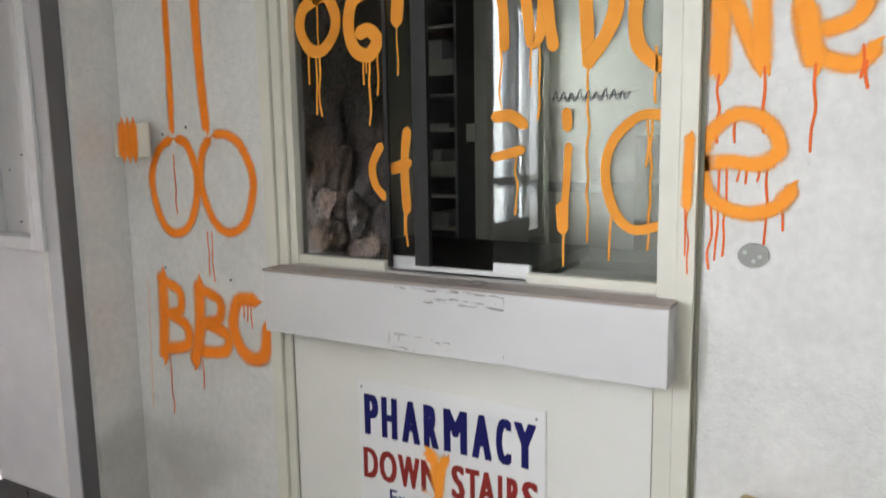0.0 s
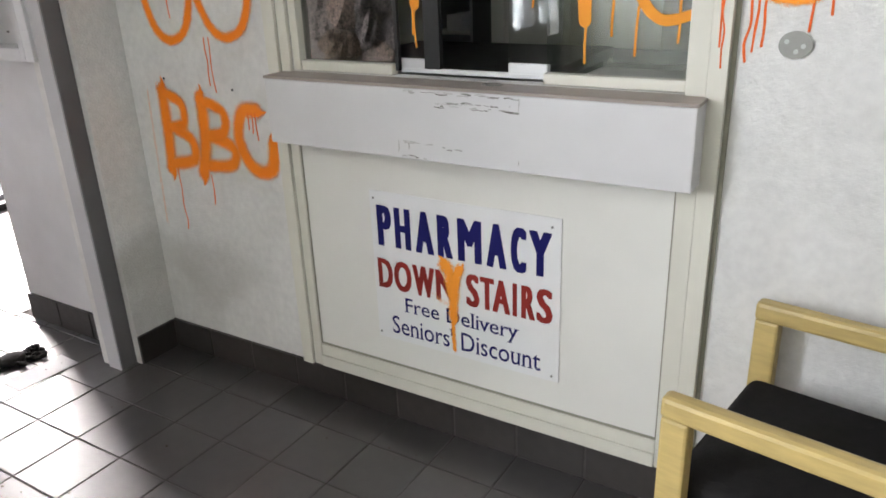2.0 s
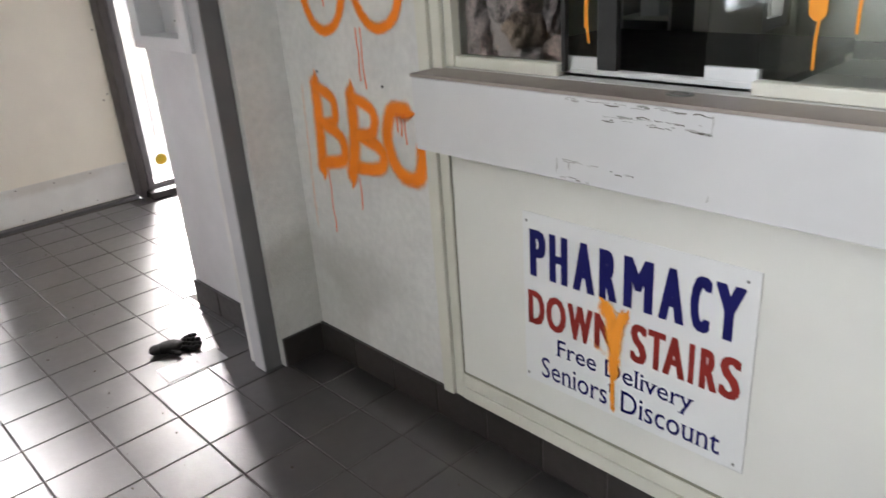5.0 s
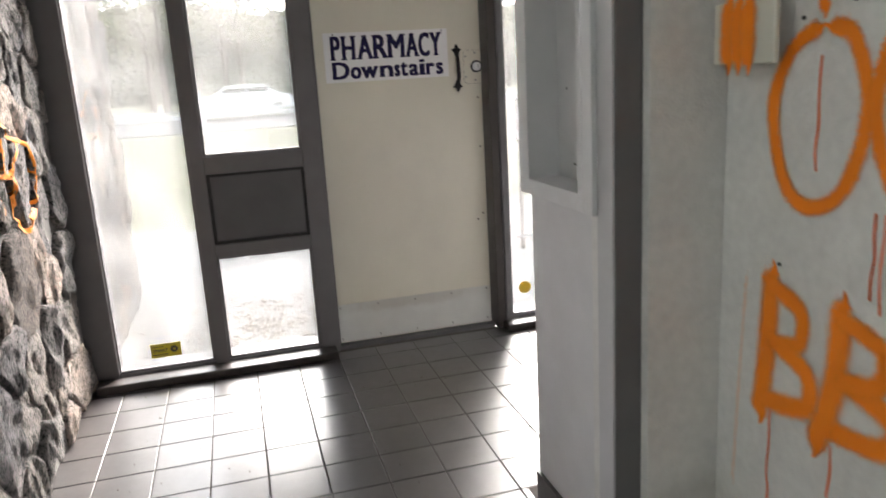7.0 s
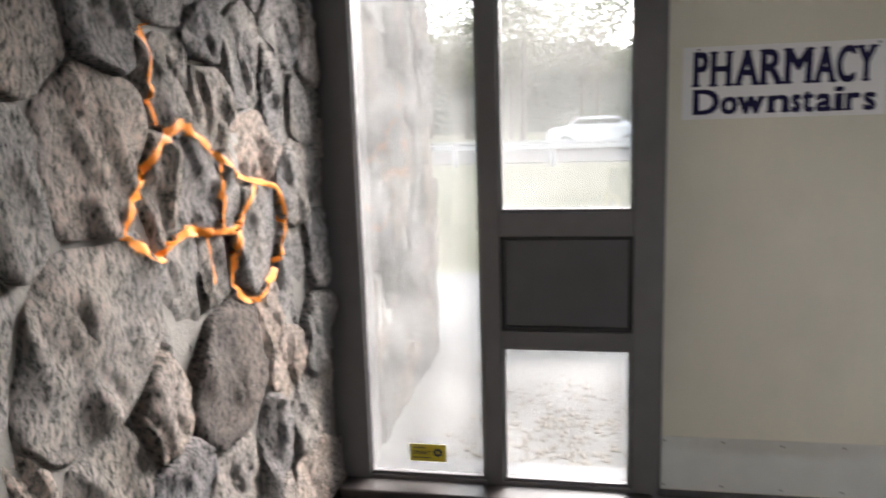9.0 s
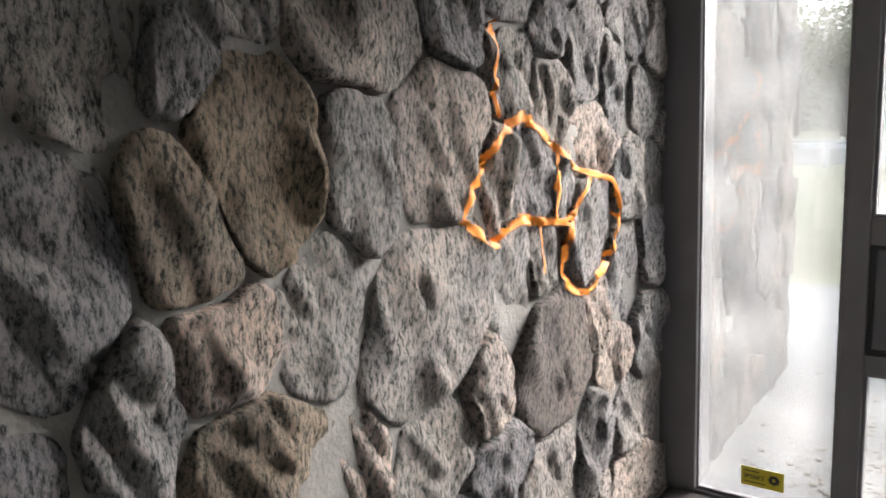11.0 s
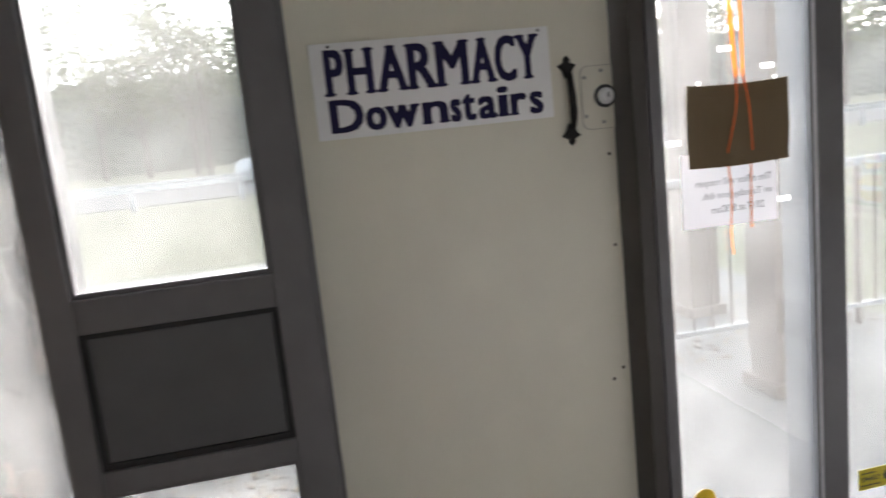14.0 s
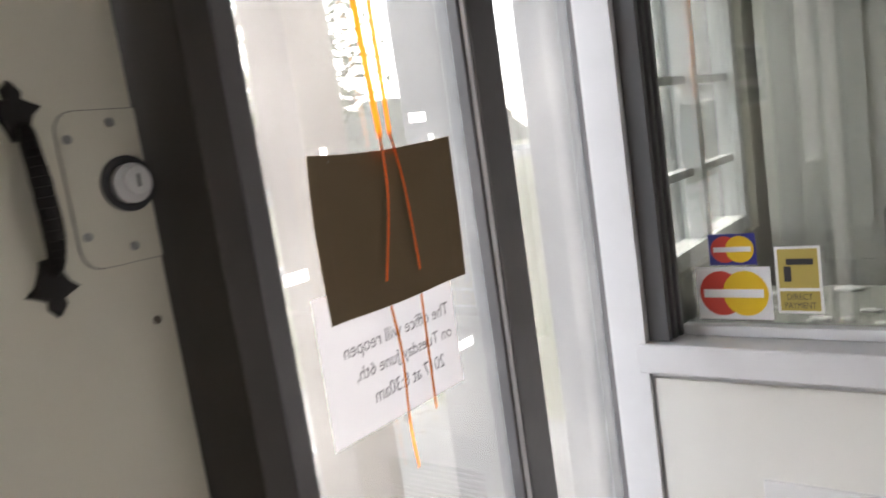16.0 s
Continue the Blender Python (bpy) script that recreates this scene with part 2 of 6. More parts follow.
M = dict(
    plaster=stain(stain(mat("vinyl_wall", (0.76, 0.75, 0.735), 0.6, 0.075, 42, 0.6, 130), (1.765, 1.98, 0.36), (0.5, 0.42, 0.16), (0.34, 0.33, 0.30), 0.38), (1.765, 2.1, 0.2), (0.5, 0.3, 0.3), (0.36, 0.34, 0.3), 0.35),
    beige=mat("beige_wall", (0.66, 0.65, 0.57), 0.6, 0.06, 8, 0.1, 120),
    ceiling=mat("ceiling_paint", (0.78, 0.78, 0.76), 0.8, 0.05, 10, 0.2, 90),
    laminate=mat("white_laminate", (0.80, 0.79, 0.75), 0.32, 0.03, 5, 0.03, 30),
    shelf=mat("grey_laminate", (0.66, 0.65, 0.66), 0.4, 0.04, 7, 0.03, 40),
    shelftop=mat("taupe_laminate", (0.34, 0.29, 0.26), 0.42, 0.05, 14),
    cream=mat("cream_paint", (0.74, 0.72, 0.64), 0.42, 0.05, 8, 0.08, 40),
    grey=mat("grey_paint", (0.145, 0.14, 0.145), 0.42, 0.08, 12, 0.08, 50),
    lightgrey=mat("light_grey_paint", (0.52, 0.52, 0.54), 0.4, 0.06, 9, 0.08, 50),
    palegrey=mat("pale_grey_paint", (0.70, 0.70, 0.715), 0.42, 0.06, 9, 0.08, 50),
    darkgrey=mat("dark_grey_paint", (0.10, 0.10, 0.105), 0.45, 0.1, 10, 0.05, 50),
    black=mat("black_rubber", (0.015, 0.015, 0.016), 0.6, 0.1, 20),
    door=stain(mat("cream_door_paint", (0.74, 0.71, 0.60), 0.38, 0.05, 4, 0.05, 60, stretch=(1, 1, 0.35)), (1.45, 4.62, 0.75), (0.6, 0.5, 0.5), (0.5, 0.47, 0.42), 0.3),
    kick=stain(mat("white_kick_plate", (0.70, 0.71, 0.68), 0.4, 0.06, 10, 0.05, 40), (1.65, 4.6, 0.2), (0.5, 0.3, 0.05), (0.35, 0.31, 0.25), 0.4, 20),
    white=mat("white_plastic", (0.82, 0.82, 0.82), 0.35, 0.02, 6),
    alu=mat("white_aluminium", (0.72, 0.72, 0.73), 0.35, 0.04, 14, metal=0.2),
    steel=mat("steel", (0.33, 0.33, 0.32), 0.38, 0.1, 30, metal=0.9),
    iron=mat("black_iron", (0.012, 0.010, 0.010), 0.5, 0.2, 40, 0.3, 120, metal=0.4),
    wood=mat("varnished_ash", (0.58, 0.43, 0.165), 0.35, 0.14, 14, 0.1, 60, stretch=(6, 1, 6)),
    cushion=stain(mat("black_fabric", (0.012, 0.011, 0.011), 0.85, 0.2, 40, 0.4, 400, spec=0.2), (1.5, 0.05, 0.48), (0.4, 0.3, 0.2), (0.05, 0.045, 0.04), 0.4, 50),
    tile=random_tint(stain(mat("grey_quarry_tile", (0.040, 0.035, 0.035), 0.33, 0.16, 26, 0.08, 120, color2=(0.028, 0.024, 0.024), spec=1.0), (0, 0, 0.01), (0.09, 0.07, 0.1), (0.10, 0.095, 0.09), 0.25, 18), 0.8, 1.2),
    basetile=random_tint(mat("dark_base_tile", (0.04, 0.034, 0.032), 0.35, 0.16, 26, 0.12, 120), 0.8, 1.2),
    grout=mat("grout", (0.11, 0.10, 0.095), 0.9, 0.2, 40, 0.4, 200),
    mortar=mat("mortar", (0.24, 0.23, 0.215), 0.9, 0.15, 20, 0.6, 90),
    olive=mat("olive_groove_shade", (0.30, 0.29, 0.23), 0.6, 0.1, 20),
    blue=mat("blue_letters", (0.009, 0.009, 0.115), 0.6, 0.05, 6, spec=0.2),
    red=mat("red_letters", (0.30, 0.030, 0.024), 0.6, 0.05, 6, spec=0.2),
    navy=mat("navy_letters", (0.012, 0.009, 0.055), 0.6, 0.05, 6, spec=0.2),
    fadedink=mat("faded_ink", (0.22, 0.22, 0.24), 0.6, 0.1, 20),
    ink=mat("black_ink", (0.03, 0.03, 0.035), 0.5, 0.05, 6),
    yellow=mat("yellow_sticker", (0.60, 0.50, 0.02), 0.45, 0.05, 8),
    gold=mat("gold_sticker", (0.48, 0.38, 0.10), 0.4, 0.06, 8),
    cardred=mat("red_ink", (0.62, 0.05, 0.03), 0.4, 0.05, 8),
    cardyellow=mat("yellow_ink", (0.80, 0.52, 0.02), 0.4, 0.05, 8),
    cardblue=mat("blue_ink", (0.03, 0.03, 0.22), 0.4, 0.05, 8),
    tape=glass_mat("clear_tape", tint=(0.9, 0.9, 0.9), haze=0.9),
    paper=mat("paper", (0.78, 0.78, 0.80), 0.8, 0.02, 8),
    kraft=mat("brown_card", (0.17, 0.12, 0.065), 0.8, 0.05, 8),
    scuff=mat("laminate_scuff", (0.44, 0.42, 0.41), 0.7, 0.1, 20),
    dirty=mat("dirt", (0.13, 0.11, 0.09), 0.9, 0.2, 20),
    glass=glass_mat("window_glass", tint=(0.39, 0.40, 0.40), haze=0.055),
    courtglass=glass_mat("court_glass", tint=(0.13, 0.135, 0.135), haze=0.01),
    innerglass=glass_mat("reception_glass", tint=(0.88, 0.9, 0.88), haze=0.01, mirror=0.06),
    serviceglass=glass_mat("service_glass", tint=(0.62, 0.64, 0.62), haze=0.01, mirror=0.14),
    jamb=mat("dark_brown_jamb", (0.045, 0.038, 0.034), 0.5, 0.1, 10, 0.05, 50),
    filmglass=glass_mat("filmed_glass", tint=(0.35, 0.36, 0.35), haze=0.0, mirror=0.28),
    spray=spray_mat("orange_spray", (1.0, 0.28, 0.012), 1.9, 0.55),
    amber=spray_mat("amber_spray", (1.0, 0.38, 0.03), 1.9, 0.58),
    paint=spray_mat("orange_paint", (0.90, 0.37, 0.03), 0.1, 0.95),
    run=spray_mat("orange_drip", (0.88, 0.16, 0.02), 0.1, 0.95),
    backlit=spray_mat("backlit_orange_paint", (0.75, 0.20, 0.01), 0.1, 0.95, through=0.3),
    stonespray=spray_mat("orange_paint_on_stone", (0.88, 0.30, 0.015), 1.8, 0.52),
    faint=spray_mat("faint_spray", (0.90, 0.45, 0.2), 3.0, 0.0),
    concrete=mat("concrete", (0.24, 0.235, 0.225), 0.9, 0.12, 3, 0.3, 40),
    grass=mat("grass", (0.10, 0.11, 0.05), 0.95, 0.2, 1.2, 0.5, 20, color2=(0.14, 0.13, 0.08)),
    asphalt=mat("asphalt", (0.10, 0.10, 0.10), 0.9, 0.15, 2, 0.2, 30),
    mulch=mat("leaf_litter", (0.20, 0.15, 0.10), 0.95, 0.3, 14, 0.8, 40, color2=(0.33, 0.28, 0.2)),
    timber=mat("weathered_timber", (0.33, 0.27, 0.24), 0.8, 0.15, 10, 0.3, 50, stretch=(6, 6, 0.6)),
    bark=mat("bark", (0.16, 0.13, 0.11), 0.95, 0.25, 10, 0.7, 30),
    leaf=mat("spring_leaves", (0.24, 0.26, 0.15), 0.8, 0.25, 3),
    woods=mat("distant_woods", (0.19, 0.20, 0.15), 1.0, 0.2, 0.9, 1.0, 1.6, color2=(0.10, 0.11, 0.08), bump_dist=1.0),
    zinc=mat("galvanised_rail", (0.50, 0.51, 0.52), 0.5, 0.1, 6, metal=0.5),
    carwhite=mat("white_car_paint", (0.75, 0.75, 0.75), 0.25, 0.02, 3),
    cab=mat("grey_filing", (0.30, 0.31, 0.29), 0.5, 0.1, 10),
)


def stone_mat(name="granite", tint=(1, 1, 1)):
    m = bpy.data.materials.new(name)
    m.use_nodes = True
    nt, L = m.node_tree, m.node_tree.links
    b = nt.nodes["Principled BSDF"]
    b.inputs["Roughness"].default_value = 0.9
    b.inputs["Specular IOR Level"].default_value = 0.25
    co = nt.nodes.new("ShaderNodeTexCoord")
    n1 = nt.nodes.new("ShaderNodeTexNoise")
    n1.inputs["Scale"].default_value, n1.inputs["Detail"].default_value, n1.inputs["Roughness"].default_value = 62, 10, 0.8
    n2 = nt.nodes.new("ShaderNodeTexNoise")
    n2.inputs["Scale"].default_value, n2.inputs["Detail"].default_value = 5, 5
    mp = nt.nodes.new("ShaderNodeMapping")
    mp.inputs["Scale"].default_value = (1, 1.8, 0.7)
    mp.inputs["Rotation"].default_value = (0.5, 0, 0)
    L.new(co.outputs["Object"], mp.inputs["Vector"])
    L.new(mp.outputs["Vector"], n1.inputs["Vector"])
    L.new(co.outputs["Object"], n2.inputs["Vector"])
    ramp = nt.nodes.new("ShaderNodeValToRGB")
    e = ramp.color_ramp.elements
    e[0].position, e[0].color = 0.42, (0.05, 0.048, 0.047, 1)
    e[1].position, e[1].color = 0.57, (0.66, 0.55, 0.53, 1)
    x = e.new(0.49)
    x.color = (0.36, 0.35, 0.335, 1)
    L.new(n1.outputs["Fac"], ramp.inputs["Fac"])
    warm = nt.nodes.new("ShaderNodeMix")
    warm.data_type, warm.blend_type = "RGBA", "MULTIPLY"
    wr = nt.nodes.new("ShaderNodeValToRGB")
    f = wr.color_ramp.elements
    f[0].position, f[0].color = 0.3, (0.72, 0.73, 0.76, 1)
    f[1].position, f[1].color = 0.66, (1.06, 1.01, 0.95, 1)
    L.new(n2.outputs["Fac"], wr.inputs["Fac"])
    warm.inputs["Factor"].default_value = 1
    L.new(ramp.outputs["Color"], warm.inputs["A"])
    L.new(wr.outputs["Color"], warm.inputs["B"])
    L.new(warm.outputs["Result"], b.inputs["Base Color"])
    bp = nt.nodes.new("ShaderNodeBump")
    bp.inputs["Strength"].default_value, bp.inputs["Distance"].default_value = 1.0, 0.045
    L.new(n1.outputs["Fac"], bp.inputs["Height"])
    L.new(bp.outputs[0], b.inputs["Normal"])
    info = nt.nodes.new("ShaderNodeObjectInfo")
    hue = nt.nodes.new("ShaderNodeValToRGB")
    h = hue.color_ramp.elements
    h[0].position, h[0].color = 0.0, (0.94, 0.98, 1.04, 1)
    h[1].position, h[1].color = 1.0, (1.04, 0.97, 0.88, 1)
    k = h.new(0.55)
    k.color = (1.0, 0.99, 0.97, 1)
    for q in (h[0], h[1], k):
        q.color = (*[a * b for a, b in zip(q.color, tint)], 1)
    L.new(info.outputs["Random"], hue.inputs["Fac"])
    tone = nt.nodes.new("ShaderNodeMix")
    tone.data_type, tone.blend_type = "RGBA", "MULTIPLY"
    tone.inputs["Factor"].default_value = 1
    L.new(warm.outputs["Result"], tone.inputs["A"])
    L.new(hue.outputs["Color"], tone.inputs["B"])
    L.new(tone.outputs["Result"], b.inputs["Base Color"])
    return random_tint(m, 0.75, 1.2)


def thin(m, through):
    """Light shines through a thin sheet."""
    nt, L = m.node_tree, m.node_tree.links
    b = nt.nodes["Principled BSDF"]
    tl = nt.nodes.new("ShaderNodeBsdfTranslucent")
    L.new(b.inputs["Base Color"].links[0].from_socket, tl.inputs["Color"])
    ms = nt.nodes.new("ShaderNodeMixShader")
    ms.inputs["Fac"].default_value = through
    L.new(b.outputs[0], ms.inputs[1])
    L.new(tl.outputs[0], ms.inputs[2])
    L.new(ms.outputs[0], nt.nodes["Material Output"].inputs["Surface"])
    return m


M["leaf"] = thin(M["leaf"], 0.5)
M["sheet"] = thin(mat("thin_paper", (0.80, 0.80, 0.82), 0.8, 0.02, 8), 0.3)
shine = M["tile"].node_tree.nodes["Principled BSDF"]
shine.inputs["Coat Weight"].default_value, shine.inputs["Coat Roughness"].default_value = 0.6, 0.28
M["stone"] = stone_mat("granite", (0.95, 0.99, 1.0))
M["dark_stone"] = stone_mat("dark_granite", (0.34, 0.375, 0.41))
M["tan_stone"] = stone_mat("tan_granite", (0.86, 0.82, 0.72))


# ---- building helpers ----
def link_mesh(name, bm, material, smooth=False):
    me = bpy.data.meshes.new(name)
    bm.to_mesh(me)
    bm.free()
    me.materials.append(M[material] if isinstance(material, str) else material)
    if smooth:
        me.polygons.foreach_set("use_smooth", [True] * len(me.polygons))
    return new(name, me)


def part(name, bm, material, parent, label="", smooth=False):
    ob = link_mesh(name, bm, material, smooth)
    ob.parent = parent
    if label:
        tagged(ob, label)
    return ob


def box(bm, x0, x1, y0, y1, z0, z1, bevel=0.0, seg=2):
    g = bmesh.ops.create_cube(bm, size=1)
    vs = g["verts"]
    for v in vs:
        v.co = Vector(((x0 + x1) / 2 + v.co.x * (x1 - x0), (y0 + y1) / 2 + v.co.y * (y1 - y0), (z0 + z1) / 2 + v.co.z * (z1 - z0)))
    if bevel:
        es = list({e for v in vs for e in v.link_edges})
        bmesh.ops.bevel(bm, geom=es, offset=bevel, segments=seg, affect="EDGES", profile=0.5)
    return bm


def B(*a, **k):
    return box(bmesh.new(), *a, **k)


def boxes(*lots, bevel=0.0):
    bm = bmesh.new()
    for q in lots:
        box(bm, *q, bevel=bevel)
    return bm


def cyl(bm, p, q, r0, r1=None, seg=12):
    p, q = Vector(p), Vector(q)
    m = (q - p).to_track_quat("Z", "Y").to_matrix().to_4x4()
    m.translation = (p + q) / 2
    bmesh.ops.create_cone(bm, cap_ends=True, segments=seg, radius1=r0, radius2=r0 if r1 is None else r1, depth=(q - p).length, matrix=m)
    return bm


def thing(name, label, category, at=(0, 0, 0), group="", kind=""):
    e = new(name)
    e.location = at
    e.empty_display_size = 0.1
    return tagged(e, label, category, group, kind)


def setting(name, bm, material, label, category, smooth=False):
    return tagged(link_mesh(name, bm, material, smooth), label, category, kind="structure")


def wall_frame(origin, facing):
    """Axes on a wall: first to the viewer's right, second up, third out of the wall."""
    x, z = {"-x": ((0, -1, 0), (-1, 0, 0)), "-y": ((1, 0, 0), (0, -1, 0)), "+x": ((0, 1, 0), (1, 0, 0)), "+y": ((-1, 0, 0), (0, 1, 0)), "up": ((1, 0, 0), (0, 0, 1))}[facing]
    up = (0, 1, 0) if facing == "up" else (0, 0, 1)
    m = Matrix.Identity(4)
    for i, a in enumerate((x, up, z)):
        m.col[i] = (*a, 0)
    m.translation = origin
    return m


def letters(body, m, x0, x1, z0, z1, material, parent, name="letter", bold=0.0, mirror=False, depth=0.0005, serif=0.0, spans=None):
    """One line of lettering fitted into a box on the plane m, each letter a part."""
    cu = bpy.data.curves.new("line", "FONT")
    cu.body, cu.extrude, cu.resolution_u = body, 0, 3
    tmp = new("line", cu)
    bpy.context.view_layer.update()
    me = bpy.data.meshes.new_from_object(tmp.evaluated_get(bpy.context.evaluated_depsgraph_get()))
    bpy.data.objects.remove(tmp)
    bpy.data.curves.remove(cu)
    bm = bmesh.new()
    bm.from_mesh(me)
    bpy.data.meshes.remove(me)
    bmesh.ops.remove_doubles(bm, verts=bm.verts, dist=1e-5)
    lo = [min(v.co[k] for v in bm.verts) for k in (0, 1)]
    hi = [max(v.co[k] for v in bm.verts) for k in (0, 1)]
    seen, groups = set(), []
    for f in bm.faces:
        if f in seen:
            continue
        lot, todo = [], [f]
        seen.add(f)
        while todo:
            q = todo.pop()
            lot.append(q)
            for v in q.verts:
                for n in v.link_faces:
                    if n not in seen:
                        seen.add(n)
                        todo.append(n)
        xs = [v.co.x for q in lot for v in q.verts]
        groups.append([min(xs), max(xs), lot])
    groups.sort(key=lambda q: q[0])
    joined = []
    for q in groups:
        if joined and min(q[1], joined[-1][1]) - max(q[0], joined[-1][0]) > 0.5 * min(q[1] - q[0], joined[-1][1] - joined[-1][0]):
            joined[-1] = [min(q[0], joined[-1][0]), max(q[1], joined[-1][1]), joined[-1][2] + q[2]]
        else:
            joined.append(q)
    shifts = [(0, 0)] if not bold else [(bold * k / 3, bold * 0.4 * h) for k in (-3, -2, -1, 0, 1, 2, 3) for h in (-1, 0, 1)]
    for i, (ga, gb, lot) in enumerate(joined):
        if spans:
            xa, xb, ca, cb = spans[i][0] + bold + serif * 0.3, spans[i][1] - bold - serif * 0.3, ga, gb
        else:
            xa, xb, ca, cb = x0, x1, lo[0], hi[0]
        out = bmesh.new()
        for s, (dx, dy) in enumerate(shifts):
            for f in lot:
                vs = []
                for v in f.verts:
                    u = (v.co.x - ca) / (cb - ca)
                    u = 1 - u if mirror else u
                    w = (v.co.y - lo[1]) / (hi[1] - lo[1])
                    vs.append(out.verts.new(m @ Vector((xa + u * (xb - xa) + dx, z0 + w * (z1 - z0) + dy, depth + 0.00002 * s))))
                out.faces.new(vs[::-1] if mirror else vs)
        if serif:
            sx, sz = (xb - xa) / (cb - ca), (z1 - z0) / (hi[1] - lo[1])
            ys = [v.co.y for f in lot for v in f.verts]
            flat = {}
            for f in lot:
                for e in f.edges:
                    a, b = e.verts[0].co, e.verts[1].co
                    for side in (min(ys), max(ys)):
                        if abs(a.y - side) < 1e-4 and abs(b.y - side) < 1e-4 and 0.03 < abs(a.x - b.x) < 0.2:
                            flat[(round(a.x + b.x, 3), side)] = (min(a.x, b.x), max(a.x, b.x), side, 1 if side == min(ys) else -1)
            for fa, fb, side, up in flat.values():
                u0, u1 = xa + (fa - ca) * sx - serif, xa + (fb - ca) * sx + serif
                w = z0 + (side - lo[1]) * sz
                q = [(u0, w), (u1, w), (u1, w + up * serif * 0.45), (u1 - serif * 0.7, w + up * serif * 0.75), (u0 + serif * 0.7, w + up * serif * 0.75), (u0, w + up * serif * 0.45)]
                out.faces.new([out.verts.new(m @ Vector((p[0], p[1], depth + 0.0005))) for p in (q if up > 0 else q[::-1])])
        part(name, out, material, parent)
    bm.free()


def plate(m, x0, x1, z0, z1, t=0.003, bevel=0.0):
    bm = box(bmesh.new(), x0, x1, z0, z1, 0, t, bevel=bevel)
    bm.transform(m)
    return bm


def disc(m, x, z, rx, rz, t=0.001, seg=24):
    bm = bmesh.new()
    bmesh.ops.create_cone(bm, cap_ends=True, segments=seg, radius1=1, radius2=1, depth=1)
    for v in bm.verts:
        v.co = m @ Vector((x + v.co.x * rx, z + v.co.y * rz, (v.co.z + 0.5) * t))
    return bm


def spline(pts, n=7):
    p = [Vector(q).to_3d() for q in pts]
    if len(p) == 2:
        return [p[0].lerp(p[1], i / n) for i in range(n + 1)]
    out = []
    for i in range(len(p) - 1):
        a, b, c, d = p[max(i - 1, 0)], p[i], p[i + 1], p[min(i + 2, len(p) - 1)]
        for k in range(n):
            t = k / n
            out.append(0.5 * (2 * b + (c - a) * t + (2 * a - 5 * b + 4 * c - d) * t * t + (3 * b - a - 3 * c + d) * t ** 3))
    return out + [p[-1]]


lift_count = [0]


def stroke(pts, width, m, material, parent, name="stroke", lift=0.0003, onto=None, uneven=0.14, round_end=True):
    """A stroke of paint laid on a plane or on rough stones."""
    lift_count[0] += 1
    lift = lift + 0.00011 * (lift_count[0] % 14)
    c = spline(pts)
    width = width * {"spray": 1.45, "amber": 1.45, "stonespray": 1.4, "paint": 1.12}.get(material, 1)
    bm = bmesh.new()
    uvl = bm.loops.layers.uv.new("UVMap")
    cols = (-1, -0.5, 0, 0.5, 1)
    rows = []
    d0, d1 = (c[1] - c[0]).normalized(), (c[-1] - c[-2]).normalized()
    h = width / 2
    if round_end:
        ext0 = [(c[0] - d0 * h * s, max(0.05, math.sqrt(1 - s * s)), s) for s in (0.95, 0.7, 0.35)]
        ext1 = [(c[-1] + d1 * h * s, max(0.05, math.sqrt(1 - s * s)), s) for s in (0.35, 0.7, 0.95)]
    else:
        ext0, ext1 = [], []
    line = ext0 + [(q, 1, 0) for q in c] + ext1
    for i, (q, f, s) in enumerate(line):
        a, b = line[max(i - 1, 0)][0], line[min(i + 1, len(line) - 1)][0]
        d = (b - a).normalized()
        side = Vector((d.y, -d.x, 0))
        w = h * f * (1 + uneven * noise.noise(q * 18 + Vector((lift_count[0], 0, 0))))
        r = []
        for u in cols:
            p = q + side * (w * u)
            p = m @ Vector((p.x, p.y, lift))
            if onto is not None:
                hit = onto.ray_cast(p + Vector((0.5, 0, 0)), Vector((-1, 0, 0)))
                p = hit[0] + Vector((0.004, 0, 0)) if hit[0] is not None else p
            r.append((bm.verts.new(p), math.copysign(math.hypot(u, s), u) if s else u))
        rows.append(r)
    for i in range(len(rows) - 1):
        for k in range(4):
            quad = (rows[i][k], rows[i + 1][k], rows[i + 1][k + 1], rows[i][k + 1])
            f = bm.faces.new([q[0] for q in quad])
            for lp, q in zip(f.loops, quad):
                lp[uvl].uv = (q[1], 0)
    bmesh.ops.recalc_face_normals(bm, faces=bm.faces)
    return part(name, bm, material, parent, smooth=True)


def drip(x, z, length, m, parent, width=0.005, material="run", wob=0.004):
    pts = [(x, z)]
    n = max(2, int(length / 0.035))
    for i in range(1, n + 1):
        pts.append((x + random.uniform(-wob, wob), z - length * i / n))
    return stroke(pts, width, m, material, parent, "drip", uneven=0.3)

# ---- the setting: waiting room, entrance lobby, reception behind the glass ----
XR, TOP = 1.765, 2.45          # face of the reception wall, ceiling height
YD, YG = 4.53, 4.556           # inner face of the entrance frames, glass
setting("floor", boxes((-1.5, 3.16, -2.6, 4.56, -0.12, -0.003)), "grout", "dark grout bed under the tiled floor", "floor")
floor = bpy.data.objects["floor"]
setting("reception_floor", boxes((3.16, 4.5, 2.9, 4.7, -0.12, -0.004), (1.88, 4.24, -2.6, 1.74, -0.119, -0.002)), "cab", "dull grey floor behind the reception glass", "floor")
setting("ceiling", boxes((-1.5, 3.18, -2.7, 4.75, TOP, TOP + 0.12), (3.18, 4.36, -2.7, 1.74, TOP, TOP + 0.12), (3.18, 4.62, 2.9, 4.75, TOP, TOP + 0.12)), "ceiling", "plain white painted ceiling", "ceiling")
